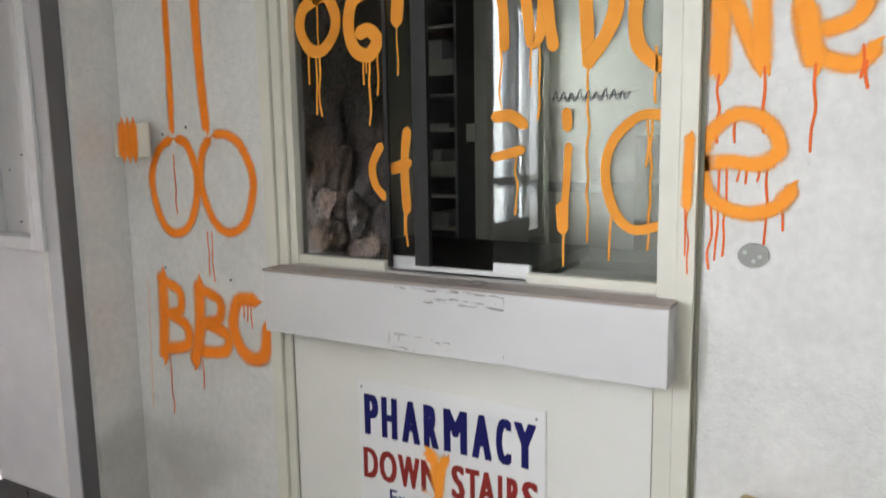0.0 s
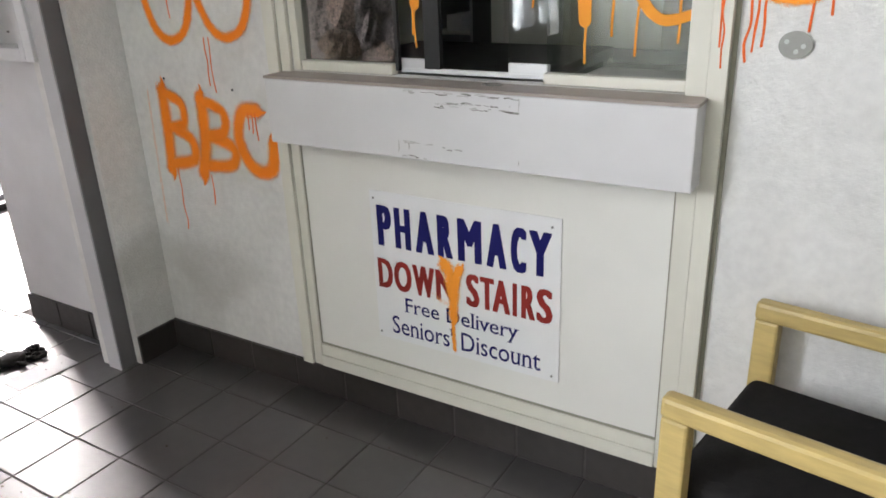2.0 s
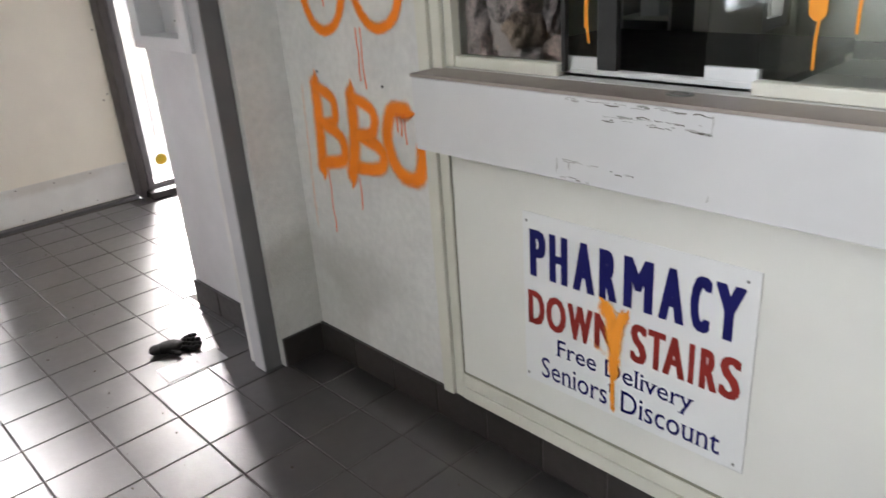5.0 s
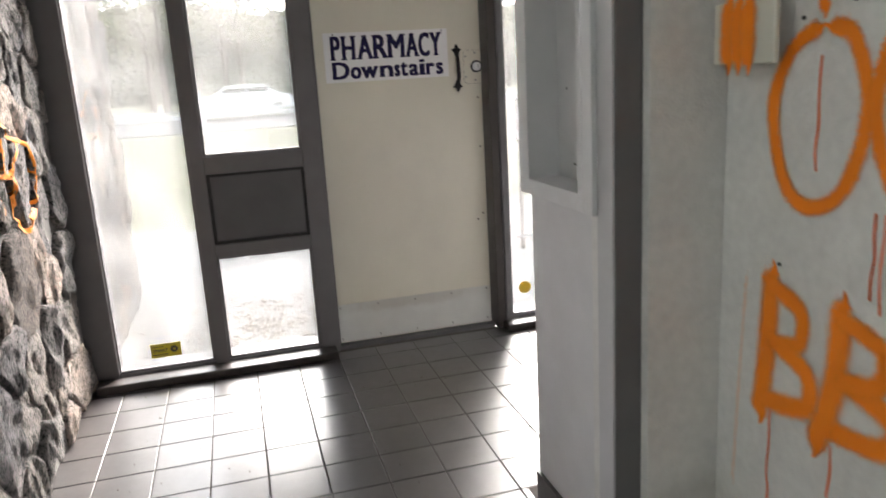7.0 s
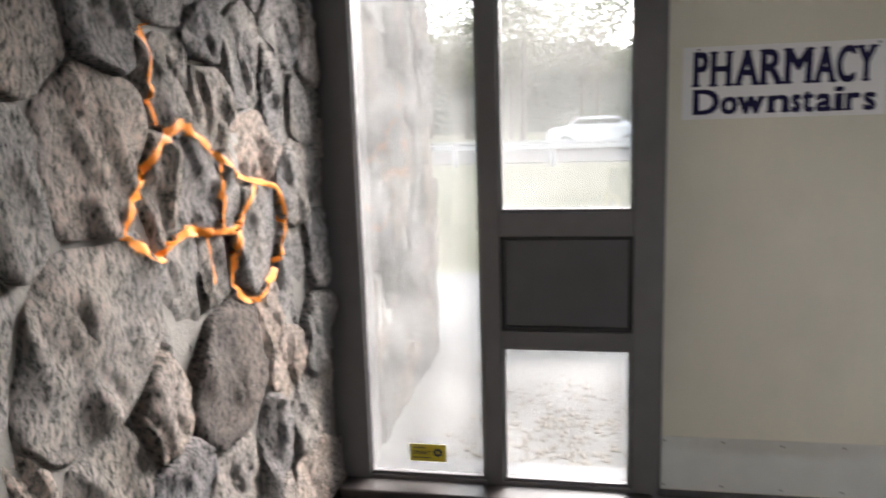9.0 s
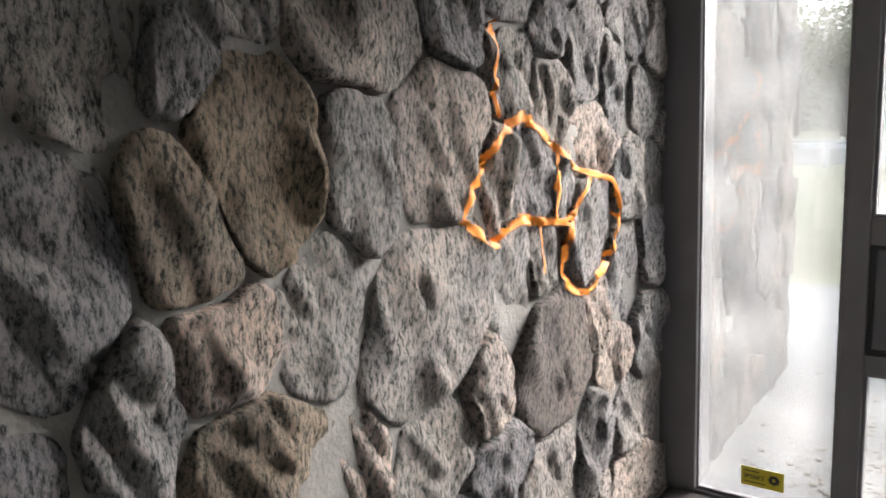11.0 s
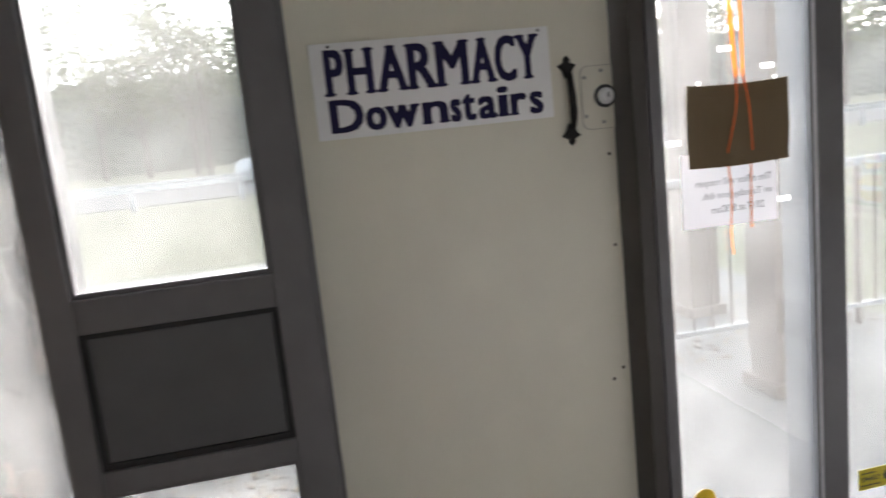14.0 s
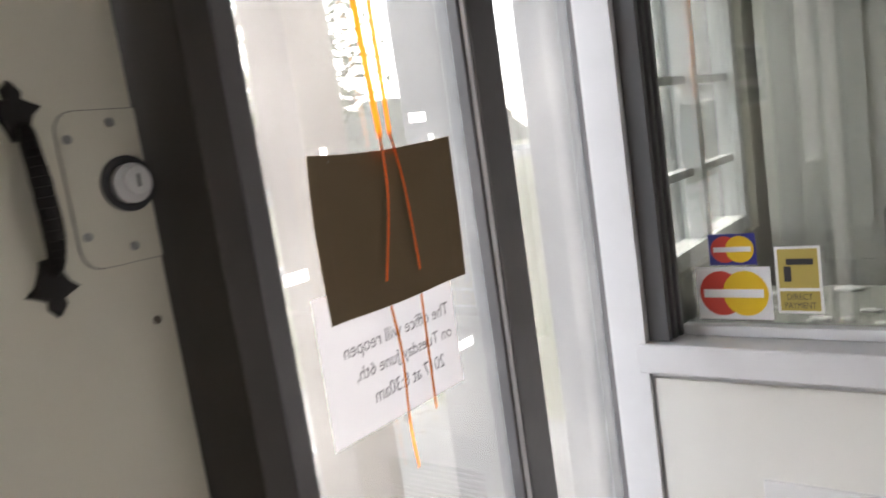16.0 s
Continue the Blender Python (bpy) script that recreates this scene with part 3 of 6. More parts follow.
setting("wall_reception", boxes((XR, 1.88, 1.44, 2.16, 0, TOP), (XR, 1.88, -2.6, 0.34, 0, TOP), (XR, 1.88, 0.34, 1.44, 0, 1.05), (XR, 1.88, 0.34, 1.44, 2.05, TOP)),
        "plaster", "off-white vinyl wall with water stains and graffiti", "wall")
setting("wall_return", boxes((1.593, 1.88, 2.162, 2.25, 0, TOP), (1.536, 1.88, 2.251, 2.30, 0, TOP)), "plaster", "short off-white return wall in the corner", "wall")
setting("wall_wing", boxes((1.645, 3.16, 2.302, 2.9, 0, TOP)), "palegrey", "light grey painted wing wall beside the lobby", "wall")
setting("wall_cards", boxes((3.04, 3.16, 2.902, 3.15, 0, TOP), (3.04, 3.16, 3.15, 4.45, 0, 0.86), (3.04, 3.16, 3.15, 4.45, 1.95, TOP), (3.04, 3.16, 4.45, 4.53, 0, TOP)),
        "palegrey", "light grey lobby wall with a service window", "wall")
setting("wall_west", boxes((-1.5, -1.38, -2.6, 2.05, 0, TOP)), "beige", "beige wall of the waiting room", "wall")
setting("wall_south", boxes((-1.5, 4.6, -2.7, -2.602, 0, TOP)), "beige", "beige end wall of the waiting room", "wall")
setting("wall_east", boxes((4.24, 4.36, -2.6, 1.74, 0, TOP)), "beige", "beige back wall of the reception", "wall")
setting("wall_service", boxes((4.5, 4.62, 2.9, 4.75, 0, TOP), (3.161, 4.5, 2.9, 3.0, 0, TOP)), "beige", "beige walls of the small service office", "wall")
setting("wall_court", boxes((1.88, 3.3, 1.62, 1.74, 0, TOP), (3.3, 4.16, 1.62, 1.74, 0, 0.85), (3.3, 4.16, 1.62, 1.74, 2.2, TOP), (4.16, 4.24, 1.62, 1.74, 0, TOP)), "beige", "beige window wall of the reception", "wall")
setting("wall_shaft", boxes((1.881, 3.18, 1.741, 2.3, 0, TOP)), "cab", "solid shaft between reception and lobby", "wall")
setting("trim_rail", B(4.215, 4.239, -2.6, 1.61, 1.10, 1.16, bevel=0.004), "grey", "grey chair rail along the beige reception wall", "trim")
wc = setting("window_court", boxes((3.3, 3.36, 1.63, 1.73, 0.85, 2.2), (4.1, 4.16, 1.63, 1.73, 0.85, 2.2), (3.36, 4.1, 1.63, 1.73, 0.85, 0.9), (3.36, 4.1, 1.63, 1.73, 2.14, 2.2), (3.62, 3.66, 1.63, 1.73, 0.9, 2.14), (3.88, 3.92, 1.63, 1.73, 0.9, 2.14), (3.66, 3.88, 1.63, 1.73, 1.12, 1.18), (3.92, 4.1, 1.63, 1.73, 1.12, 1.18)), "white", "white-framed reception window with narrow panes", "window")
for x in (3.48, 3.765, 4.005):
    part("glazing_bar", B(x, x + 0.022, 1.65, 1.685, 0.9, 2.14), "white", wc)
for x0, x1 in ((3.36, 3.62), (3.66, 3.88), (3.92, 4.1)):
    part("pane", B(x0, x1, 1.69, 1.696, 0.9, 2.14), "courtglass", wc).visible_shadow = False
br = thing("brown_door_leaf", "plain brown door leaf leaning on the reception wall", "door leaf", (4.2, 0.85, 0))
part("panel", B(-0.03, 0.012, -0.22, 0.24, 0, 1.42, bevel=0.004), "kraft", br)
setting("wall_north", boxes((-1.38, -1.25, 1.9, 2.05, 0, TOP), (-1.25, -0.12, 1.9, 2.05, 0, 0.1), (-1.25, -0.12, 1.9, 2.05, 2.3, TOP), (-0.12, 0.0, 1.9, 2.05, 0, TOP)),
        "beige", "beige window wall of the waiting room", "wall")
setting("wall_office", boxes((3.16, 3.4, 4.535, 4.7, 0, TOP), (3.4, 4.3, 4.535, 4.7, 0, 0.95), (3.4, 4.3, 4.535, 4.7, 2.05, TOP), (4.3, 4.5, 4.535, 4.7, 0, TOP)),
        "beige", "beige outer wall of the reception office", "wall")
setting("wall_head", boxes((-0.3, 3.16, 4.56, 4.72, 2.12, TOP)), "grey", "grey header above the entrance glazing", "wall")
setting("wall_core", boxes((-0.42, -0.035, 1.9, 4.75, 0, TOP), (-0.42, -0.035, 4.75, 6.55, -0.1, TOP)), "mortar", "mortar core of the fieldstone wall", "wall")

# windows of the waiting room
nb = setting("window_north", boxes((-1.25, -0.12, 1.93, 2.02, 2.24, 2.3), (-1.25, -0.12, 1.93, 2.02, 0.1, 0.16)), "grey", "tall grey-framed waiting room window", "window")
NX = (-1.25, -0.88, -0.52, -0.18)
for x in NX:
    part("mullion", B(x, x + 0.06, 1.932, 2.018, 0.16, 2.24), "grey", nb)
for x0, x1 in zip(NX, NX[1:]):
    part("rail", B(x0 + 0.06, x1, 1.934, 2.016, 0.82, 0.9), "grey", nb)
    part("rail", B(x0 + 0.06, x1, 1.936, 2.014, 1.13, 1.18), "grey", nb)
    part("solid_panel", B(x0 + 0.06, x1, 1.955, 1.99, 0.16, 0.82), "darkgrey", nb)
    for z0, z1 in ((0.9, 1.13), (1.18, 2.24)):
        part("pane", B(x0 + 0.06, x1, 1.97, 1.976, z0, z1), "glass", nb).visible_shadow = False
# office window and furniture behind the reception glass
ow = setting("window_office", boxes((3.4, 3.45, 4.56, 4.66, 0.95, 2.05), (4.25, 4.3, 4.56, 4.66, 0.95, 2.05), (3.45, 4.25, 4.56, 4.66, 0.95, 1.0), (3.45, 4.25, 4.56, 4.66, 2.0, 2.05), (3.83, 3.87, 4.56, 4.66, 1.0, 2.0)),
             "white", "white-framed office window facing the lawn", "window")
for z in (1.19, 1.46, 1.74):
    part("glazing_bar", boxes((3.45, 3.83, 4.585, 4.625, z, z + 0.024), (3.87, 4.25, 4.585, 4.625, z, z + 0.024)), "white", ow)
for x0, x1 in ((3.45, 3.83), (3.87, 4.25)):
    part("pane", B(x0, x1, 4.63, 4.636, 1.0, 2.0), "glass", ow).visible_shadow = False

def office_cabinet(x, y, w, h):
    c = thing("office_cabinet", "white panelled cabinet against the back wall of the office", "cabinet", (x, y, 0), group="office cabinets")
    part("body", B(0, 0.3, 0, w, 0, h, bevel=0.004), "white", c)
    for k in range(2):
        d = part("door", boxes((-0.02, -0.001, k * w / 2 + 0.008, (k + 1) * w / 2 - 0.008, 0.08, h - 0.02), (-0.028, -0.02, k * w / 2 + 0.07, (k + 1) * w / 2 - 0.07, 0.16, h * 0.45), (-0.028, -0.02, k * w / 2 + 0.07, (k + 1) * w / 2 - 0.07, h * 0.5, h - 0.1)), "laminate", c)
        part("handle", B(-0.04, -0.028, (0.44 if k == 0 else 0.54) * w, (0.46 if k == 0 else 0.56) * w, h * 0.47, h * 0.49 + 0.08), "steel", d)
    return c


office_cabinet(4.19, 2.95, 0.75, 1.9)
office_cabinet(4.19, 3.72, 0.75, 1.9)
cd = thing("office_counter", "grey office counter littered with rubble under the service window", "counter", (3.17, 2.95, 0))
part("worktop", B(0, 0.55, 0, 1.52, 0.84, 0.88, bevel=0.004), "cab", cd)
part("front_panel", B(0.5, 0.53, 0, 1.52, 0, 0.84), "laminate", cd)
deb = bmesh.new()
for i in range(60):
    s = random.uniform(0.006, 0.03)
    x, y = random.uniform(3.2, 3.68), random.uniform(3.1, 4.42)
    bmesh.ops.create_icosphere(deb, subdivisions=1, radius=s, matrix=Matrix.Translation((x, y, 0.882)) @ Matrix.Diagonal((1, random.uniform(0.5, 1.6), 0.35, 1)))
tagged(link_mesh("rubble", deb, "paper"), "pale rubble and torn paper scattered on the counter", "rubble", kind="stuff")

sh = thing("mail_shelf", "grey metal pigeonhole shelf with a few papers, behind the glass", "shelf", (2.75, 1.425, 0))
part("side_panel", B(0, 0.34, -0.012, 0.0, 0, 2.1), "lightgrey", sh)
part("side_panel", B(0, 0.34, 0.172, 0.184, 0, 2.1), "lightgrey", sh)
part("back_panel", B(0.33, 0.34, 0, 0.172, 0, 2.1), "darkgrey", sh)
for i in range(12):
    z = 0.5 + i * 0.135
    part("shelf_board", B(0, 0.33, 0, 0.172, z, z + 0.012), "laminate", sh)
    if i % 3 == 0:
        part("label_strip", B(-0.006, 0, 0, 0.172, z - 0.05, z + 0.012), "laminate", sh)
for i, (y, w, h) in enumerate(((0.06, 0.05, 0.03), (0.04, 0.07, 0.06), (0.07, 0.04, 0.05), (0.03, 0.1, 0.02), (0.06, 0.06, 0.08))):
    p = thing("paper_stack", "small stack of white paper on the shelf", "paper", (2.76, 1.425 + y, 0.512 + 0.135 * (2 + i * 2 - (i > 2))), group="papers on the shelf")
    part("paper_block", B(0, 0.2, 0, w, 0, h, bevel=0.002), "paper", p)
dc = thing("tall_cabinet", "dark tall office cabinet with a white side", "cabinet", (2.72, 1.265, 0))
part("body", B(0.02, 0.4, 0.06, 0.145, 0, 2.2, bevel=0.004), "darkgrey", dc)
part("side_panel", B(0, 0.4, 0.0, 0.055, 0, 2.2, bevel=0.003), "laminate", dc)
part("latch", B(-0.012, 0.0, 0.045, 0.085, 1.4, 1.47), "laminate", dc)
ds = thing("desk_top", "pale desk behind the reception glass with dark clutter", "desk", (1.89, -0.2, 0))
part("worktop", B(0.02, 0.62, 0.0, 0.97, 0.96, 1.0, bevel=0.004), "laminate", ds)
part("pedestal", B(0.05, 0.55, 0.05, 0.7, 0, 0.96), "cab", ds)
part("upstand", B(0.6, 0.62, 0.0, 0.97, 1.0, 1.04), "darkgrey", ds)
bc = thing("dark_counter", "black counter behind the opened reception window", "counter", (1.89, 0.8, 0))
part("worktop", B(0, 0.7, 0, 0.75, 1.0, 1.035, bevel=0.004), "black", bc)
part("front_panel", B(0.6, 0.64, 0, 0.75, 0, 1.0), "darkgrey", bc)

def local(ob):
    """Parts drawn in world places keep them under a thing that stands elsewhere."""
    bpy.context.view_layer.update()
    for c in ob.children:
        if not c.get("placed"):
            c.matrix_parent_inverse = Matrix.Translation(ob.location).inverted()
            c["placed"] = 1
    for c in ob.children_recursive:
        if "placed" in c:
            del c["placed"]
    return ob


# ---- reception window and shelf ----
GW = wall_frame((XR, 0, 0), "-x")   # first axis runs towards -y
tr = setting("trim_casing", boxes((1.742, XR, 1.472, 1.512, 0.112, 2.12), (1.752, XR, 1.438, 1.470, 0.112, 2.12), (1.742, XR, 0.280, 0.318, 0.112, 2.12), (1.752, XR, 0.320, 0.362, 0.112, 2.12),
             (1.7485, XR, 0.364, 1.436, 0.112, 0.150), (1.752, XR, 0.364, 1.436, 0.152, 0.190), (1.742, XR, 0.320, 1.470, 2.05, 2.12), bevel=0.002), "cream", "cream painted double casing around the reception window", "trim")
# olive strips paint the shade of the casing's grooves
part("shadow_gap", boxes((1.758, XR, 1.5125, 1.522, 0.112, 2.12), (1.7535, XR, 1.470, 1.472, 0.112, 2.12), (1.756, XR, 1.434, 1.4375, 0.192, 0.863), (1.756, XR, 0.3625, 0.366, 0.192, 0.863), (1.758, XR, 0.270, 0.2795, 0.112, 2.12), (1.756, XR, 0.366, 1.434, 0.1905, 0.1965)), "olive", tr, "olive strips coloured as groove shade beside the casing")
part("infill_panel", B(1.759, XR, 0.366, 1.434, 0.194, 0.862), "laminate", tr, "plain white laminate panel under the shelf")
wr = setting("window_reception", boxes((1.766, 1.84, 1.412, 1.438, 1.052, 2.05), (1.766, 1.84, 0.34, 0.366, 1.052, 2.05), (1.766, 1.84, 0.366, 1.412, 2.02, 2.05), bevel=0.002), "cream", "sliding reception window, partly open, sprayed with orange paint", "window")
part("window_sill", B(1.772, 1.80, 1.108, 1.412, 1.051, 1.078, bevel=0.003), "cream", wr)
part("window_sill", B(1.772, 1.80, 0.366, 0.688, 1.051, 1.076, bevel=0.003), "cream", wr)
part("track", boxes((1.803, 1.806, 0.366, 1.412, 1.051, 1.066), (1.82, 1.823, 0.366, 1.412, 1.051, 1.066), (1.803, 1.84, 0.366, 1.412, 1.051, 1.056)), "alu", wr, "white aluminium sliding track")
part("pane", B(1.792, 1.797, 1.108, 1.412, 1.078, 2.02), "filmglass", wr)
part("gasket", B(1.788, 1.800, 1.098, 1.108, 1.06, 2.02), "black", wr)
part("pane", B(1.812, 1.817, 1.03, 1.40, 1.09, 2.02), "innerglass", wr)
part("pane_rail", B(1.808, 1.820, 1.03, 1.40, 1.062, 1.09, bevel=0.002), "alu", wr)
part("pane_stile", B(1.806, 1.822, 0.985, 1.03, 1.066, 2.02), "black", wr)
part("pane", B(1.812, 1.817, 0.37, 0.795, 1.09, 2.02), "innerglass", wr)
part("pane_rail", B(1.808, 1.820, 0.69, 0.795, 1.062, 1.09, bevel=0.002), "alu", wr)
part("pane", B(1.792, 1.797, 0.366, 0.688, 1.076, 2.02), "innerglass", wr)
sf = thing("counter_shelf", "boxed grey laminate shelf with a worn taupe top under the window", "shelf", (1.672, 0.314, 0.865))
part("box", B(1.672, 1.80, 0.314, 1.463, 0.865, 1.041, bevel=0.003), "shelf", sf)
part("shelf_top", B(1.67, 1.802, 0.312, 1.465, 1.0415, 1.049, bevel=0.001), "shelftop", sf, "worn taupe laminate top")
SF = wall_frame((1.672, 0, 0), "-x")
for x0, x1, z0, z1 in ((-1.03, -0.70, 1.034, 1.034), (-0.93, -0.70, 1.003, 1.003), (-1.03, -0.92, 0.909, 0.909), (-1.03, -0.95, 0.873, 0.873), (-0.92, -0.85, 0.902, 0.902),
                       (-1.03, -1.03, 0.873, 0.909), (-1.0, -1.0, 0.885, 0.909), (-0.70, -0.70, 1.003, 1.034), (-0.93, -0.72, 1.012, 1.014), (-0.70, -0.70, 0.872, 0.893)):
    length = math.hypot(x1 - x0, z1 - z0)
    for i in range(max(2, int(length / 0.013))):
        t0 = random.uniform(0, 0.97)
        t1 = min(1, t0 + random.uniform(0.006, 0.028) / length)
        wob = random.uniform(-0.003, 0.003)
        a, b = (x0 + (x1 - x0) * t0 + wob, z0 + (z1 - z0) * t0 + wob), (x0 + (x1 - x0) * t1, z0 + (z1 - z0) * t1 + wob)
        stroke([a, ((a[0] + b[0]) / 2, (a[1] + b[1]) / 2 + random.uniform(-0.002, 0.002)), b], random.uniform(0.0008, 0.0024), SF, random.choice(("dirty", "scuff", "scuff", "cab")), sf, "scuff", uneven=0.7)
local(sf)
ring = thing("pull_ring", "flat steel ring lying on the taupe shelf", "ring", (1.735, 0.80, 1.0495))
bm = bmesh.new()
for i in range(20):
    a, b = 6.2832 * i / 20, 6.2832 * (i + 1) / 20
    q = [(0.011, 0), (0.02, 0), (0.018, 0.003), (0.013, 0.003)]
    A_, B_ = [[(r * math.cos(t), 1.4 * r * math.sin(t), z) for r, z in q] for t in (a, b)]
    for j in range(4):
        bm.faces.new([bm.verts.new(p) for p in (A_[j], A_[(j + 1) % 4], B_[(j + 1) % 4], B_[j])])
bmesh.ops.remove_doubles(bm, verts=bm.verts, dist=1e-5)
part("band", bm, "steel", ring)

# pharmacy sign under the shelf
sg = thing("pharmacy_sign", "white plastic sign, blue and red lettering, orange paint run", "sign", (1.757, 0.912, 0.505))
SX = wall_frame((1.7555, 0, 0), "-x")


part("board", plate(wall_frame((1.759, 0, 0), "-x"), -1.201, -0.625, 0.28, 0.737, 0.0035, bevel=0.0015), "white", sg)
letters("PHARMACY", SX, -1.181, -0.660, 0.577, 0.695, "blue", sg, bold=0.0062, spans=[(-1.180, -1.131), (-1.121, -1.068), (-1.053, -0.994), (-0.982, -0.935), (-0.919, -0.847), (-0.833, -0.775), (-0.763, -0.719), (-0.712, -0.651)])
letters("DOWN", SX, -1.188, -0.955, 0.445, 0.535, "red", sg, bold=0.0042, spans=[(-1.188, -1.137), (-1.133, -1.073), (-1.069, -0.997), (-0.993, -0.932)])
letters("STAIRS", SX, -0.925, -0.650, 0.448, 0.541, "red", sg, bold=0.0042, spans=[(-0.897, -0.856), (-0.854, -0.812), (-0.817, -0.765), (-0.758, -0.745), (-0.733, -0.694), (-0.690, -0.645)])
letters("Free Delivery", SX, -1.099, -0.743, 0.365, 0.425, "blue", sg, bold=0.0004, serif=0.004)
letters("Seniors' Discount", SX, -1.149, -0.677, 0.302, 0.362, "blue", sg, bold=0.0004, serif=0.004)
for y, z in ((1.188, 0.715), (0.650, 0.712), (1.192, 0.297), (0.645, 0.295)):
    part("screw", disc(SX, -y, z, 0.0035, 0.0035, 0.0012, 10), "steel", sg)
stroke([(-0.962, 0.555), (-0.945, 0.53), (-0.938, 0.47)], 0.045, SX, "amber", sg, "paint_run", lift=0.002)
stroke([(-0.915, 0.55), (-0.928, 0.52), (-0.936, 0.46), (-0.938, 0.40)], 0.035, SX, "amber", sg, "paint_run", lift=0.002)
stroke([(-0.938, 0.42), (-0.94, 0.36), (-0.938, 0.30)], 0.014, SX, "amber", sg, "paint_run", lift=0.002)
stroke([(-0.985, 0.45), (-0.96, 0.44)], 0.06, SX, "faint", sg, "paint_run", lift=0.002)
local(sg)

# steel cover plate and orange-sprayed call box
pl = thing("cover_plate", "oval steel cover plate screwed to the wall", "cover plate", (XR, 0.166, 1.155))
part("face", disc(GW, -0.166, 1.155, 0.03, 0.026, 0.006, 28), "steel", pl)
for dx, dz in ((-0.016, 0.006), (0.014, -0.002), (0.002, -0.012)):
    part("screw", disc(wall_frame((XR - 0.006, 0, 0), "-x"), -0.166 + dx, 1.155 + dz, 0.0045, 0.0045, 0.002, 10), "zinc", pl)
local(pl)
fb = thing("call_box", "cream plastic wall box sprayed over with orange paint", "wall box", (XR, 2.03, 1.42))
part("body", B(1.722, 1.7645, 2.045, 2.128, 1.378, 1.470, bevel=0.004), "cream", fb)
part("cover", B(1.712, 1.7225, 1.966, 2.134, 1.368, 1.478, bevel=0.003), "cream", fb)
FM = wall_frame((1.712, 0, 0), "-x")
for x in (-2.092, -2.064, -2.036):
    stroke([(x, 1.462), (x, 1.384)], 0.052, FM, "spray", fb, "paint")
local(fb)
nails = thing("wall_nail", "small dark nail hole in the vinyl wall", "nail", (XR, 1.69, 0.981), group="nails in the wall")
part("head", disc(GW, -1.69, 0.981, 0.004, 0.004, 0.002, 8), "ink", nails)
local(nails)
for y, z in ((1.99, 1.0), (1.96, 1.44), (1.70, 1.445), (1.85, 1.46)):
    copy_thing(nails, pose(XR, y, z))

# ---- graffiti on the reception wall and its glass ----
WG = wall_frame((XR - 0.0005, 0, 0), "-x")
PG = wall_frame((1.791, 0, 0), "-x")
PB = wall_frame((1.811, 0, 0), "-x")


def graffiti(label):
    return thing("graffiti", label, "graffiti", (XR, 1.0, 1.3), group="orange graffiti")


g = graffiti("orange sprayed letters B B C with thin runs of paint")
stroke([(-2.008, 0.965), (-2.012, 0.83), (-2.025, 0.70)], 0.06, WG, "spray", g)
stroke([(-2.008, 0.955), (-1.93, 0.925), (-1.93, 0.86), (-1.99, 0.845)], 0.045, WG, "spray", g)
stroke([(-1.99, 0.845), (-1.905, 0.81), (-1.905, 0.745), (-2.01, 0.72)], 0.05, WG, "spray", g)
stroke([(-1.835, 0.95), (-1.84, 0.82), (-1.872, 0.70)], 0.06, WG, "spray", g)
stroke([(-1.83, 0.94), (-1.745, 0.91), (-1.75, 0.85), (-1.82, 0.83)], 0.045, WG, "spray", g)
stroke([(-1.82, 0.83), (-1.72, 0.80), (-1.735, 0.745), (-1.84, 0.73)], 0.05, WG, "spray", g)
stroke([(-1.60, 0.925), (-1.665, 0.915), (-1.69, 0.83), (-1.655, 0.755), (-1.60, 0.735), (-1.56, 0.76), (-1.548, 0.83)], 0.055, WG, "spray", g)
for x, z, l in ((-1.995, 0.71, 0.22), (-1.84, 0.70, 0.1), (-1.625, 0.915, 0.06), (-1.64, 0.915, 0.05), (-1.61, 0.915, 0.08)):
    drip(x, z, l, WG, g)
stroke([(-2.08, 0.95), (-2.09, 0.75), (-2.10, 0.5)], 0.04, WG, "faint", g)
local(g)
g = graffiti("two orange sprayed loops hanging from two long strokes")
stroke([(-1.905, 2.1), (-1.908, 1.85), (-1.91, 1.62), (-1.914, 1.458)], 0.034, WG, "spray", g)
stroke([(-1.775, 2.1), (-1.778, 1.84), (-1.772, 1.63), (-1.760, 1.462)], 0.046, WG, "spray", g)
stroke([(-1.93, 1.42), (-1.985, 1.385), (-2.024, 1.29), (-1.99, 1.16), (-1.925, 1.118), (-1.85, 1.16), (-1.81, 1.29), (-1.845, 1.40), (-1.885, 1.422)], 0.036, WG, "spray", g)
stroke([(-1.755, 1.415), (-1.785, 1.37), (-1.795, 1.28), (-1.75, 1.17), (-1.685, 1.132), (-1.61, 1.17), (-1.572, 1.29), (-1.61, 1.39), (-1.665, 1.43), (-1.715, 1.435)], 0.036, WG, "spray", g)
for x, z, l in ((-1.912, 1.375, 0.19), (-1.78, 1.13, 0.14), (-1.762, 1.13, 0.16)):
    drip(x, z, l, WG, g)
local(g)
g = graffiti("orange sprayed capital N and small e across the wall")
stroke([(-0.252, 1.80), (-0.246, 1.66), (-0.248, 1.54)], 0.05, WG, "amber", g)
stroke([(-0.25, 1.75), (-0.20, 1.62), (-0.165, 1.545)], 0.042, WG, "amber", g)
stroke([(-0.165, 1.55), (-0.17, 1.66), (-0.178, 1.8)], 0.045, WG, "amber", g)
stroke([(-0.075, 1.60), (0.0, 1.625), (0.02, 1.70), (-0.03, 1.74), (-0.09, 1.69), (-0.09, 1.60), (-0.06, 1.555), (0.0, 1.535), (0.03, 1.56)], 0.042, WG, "amber", g)
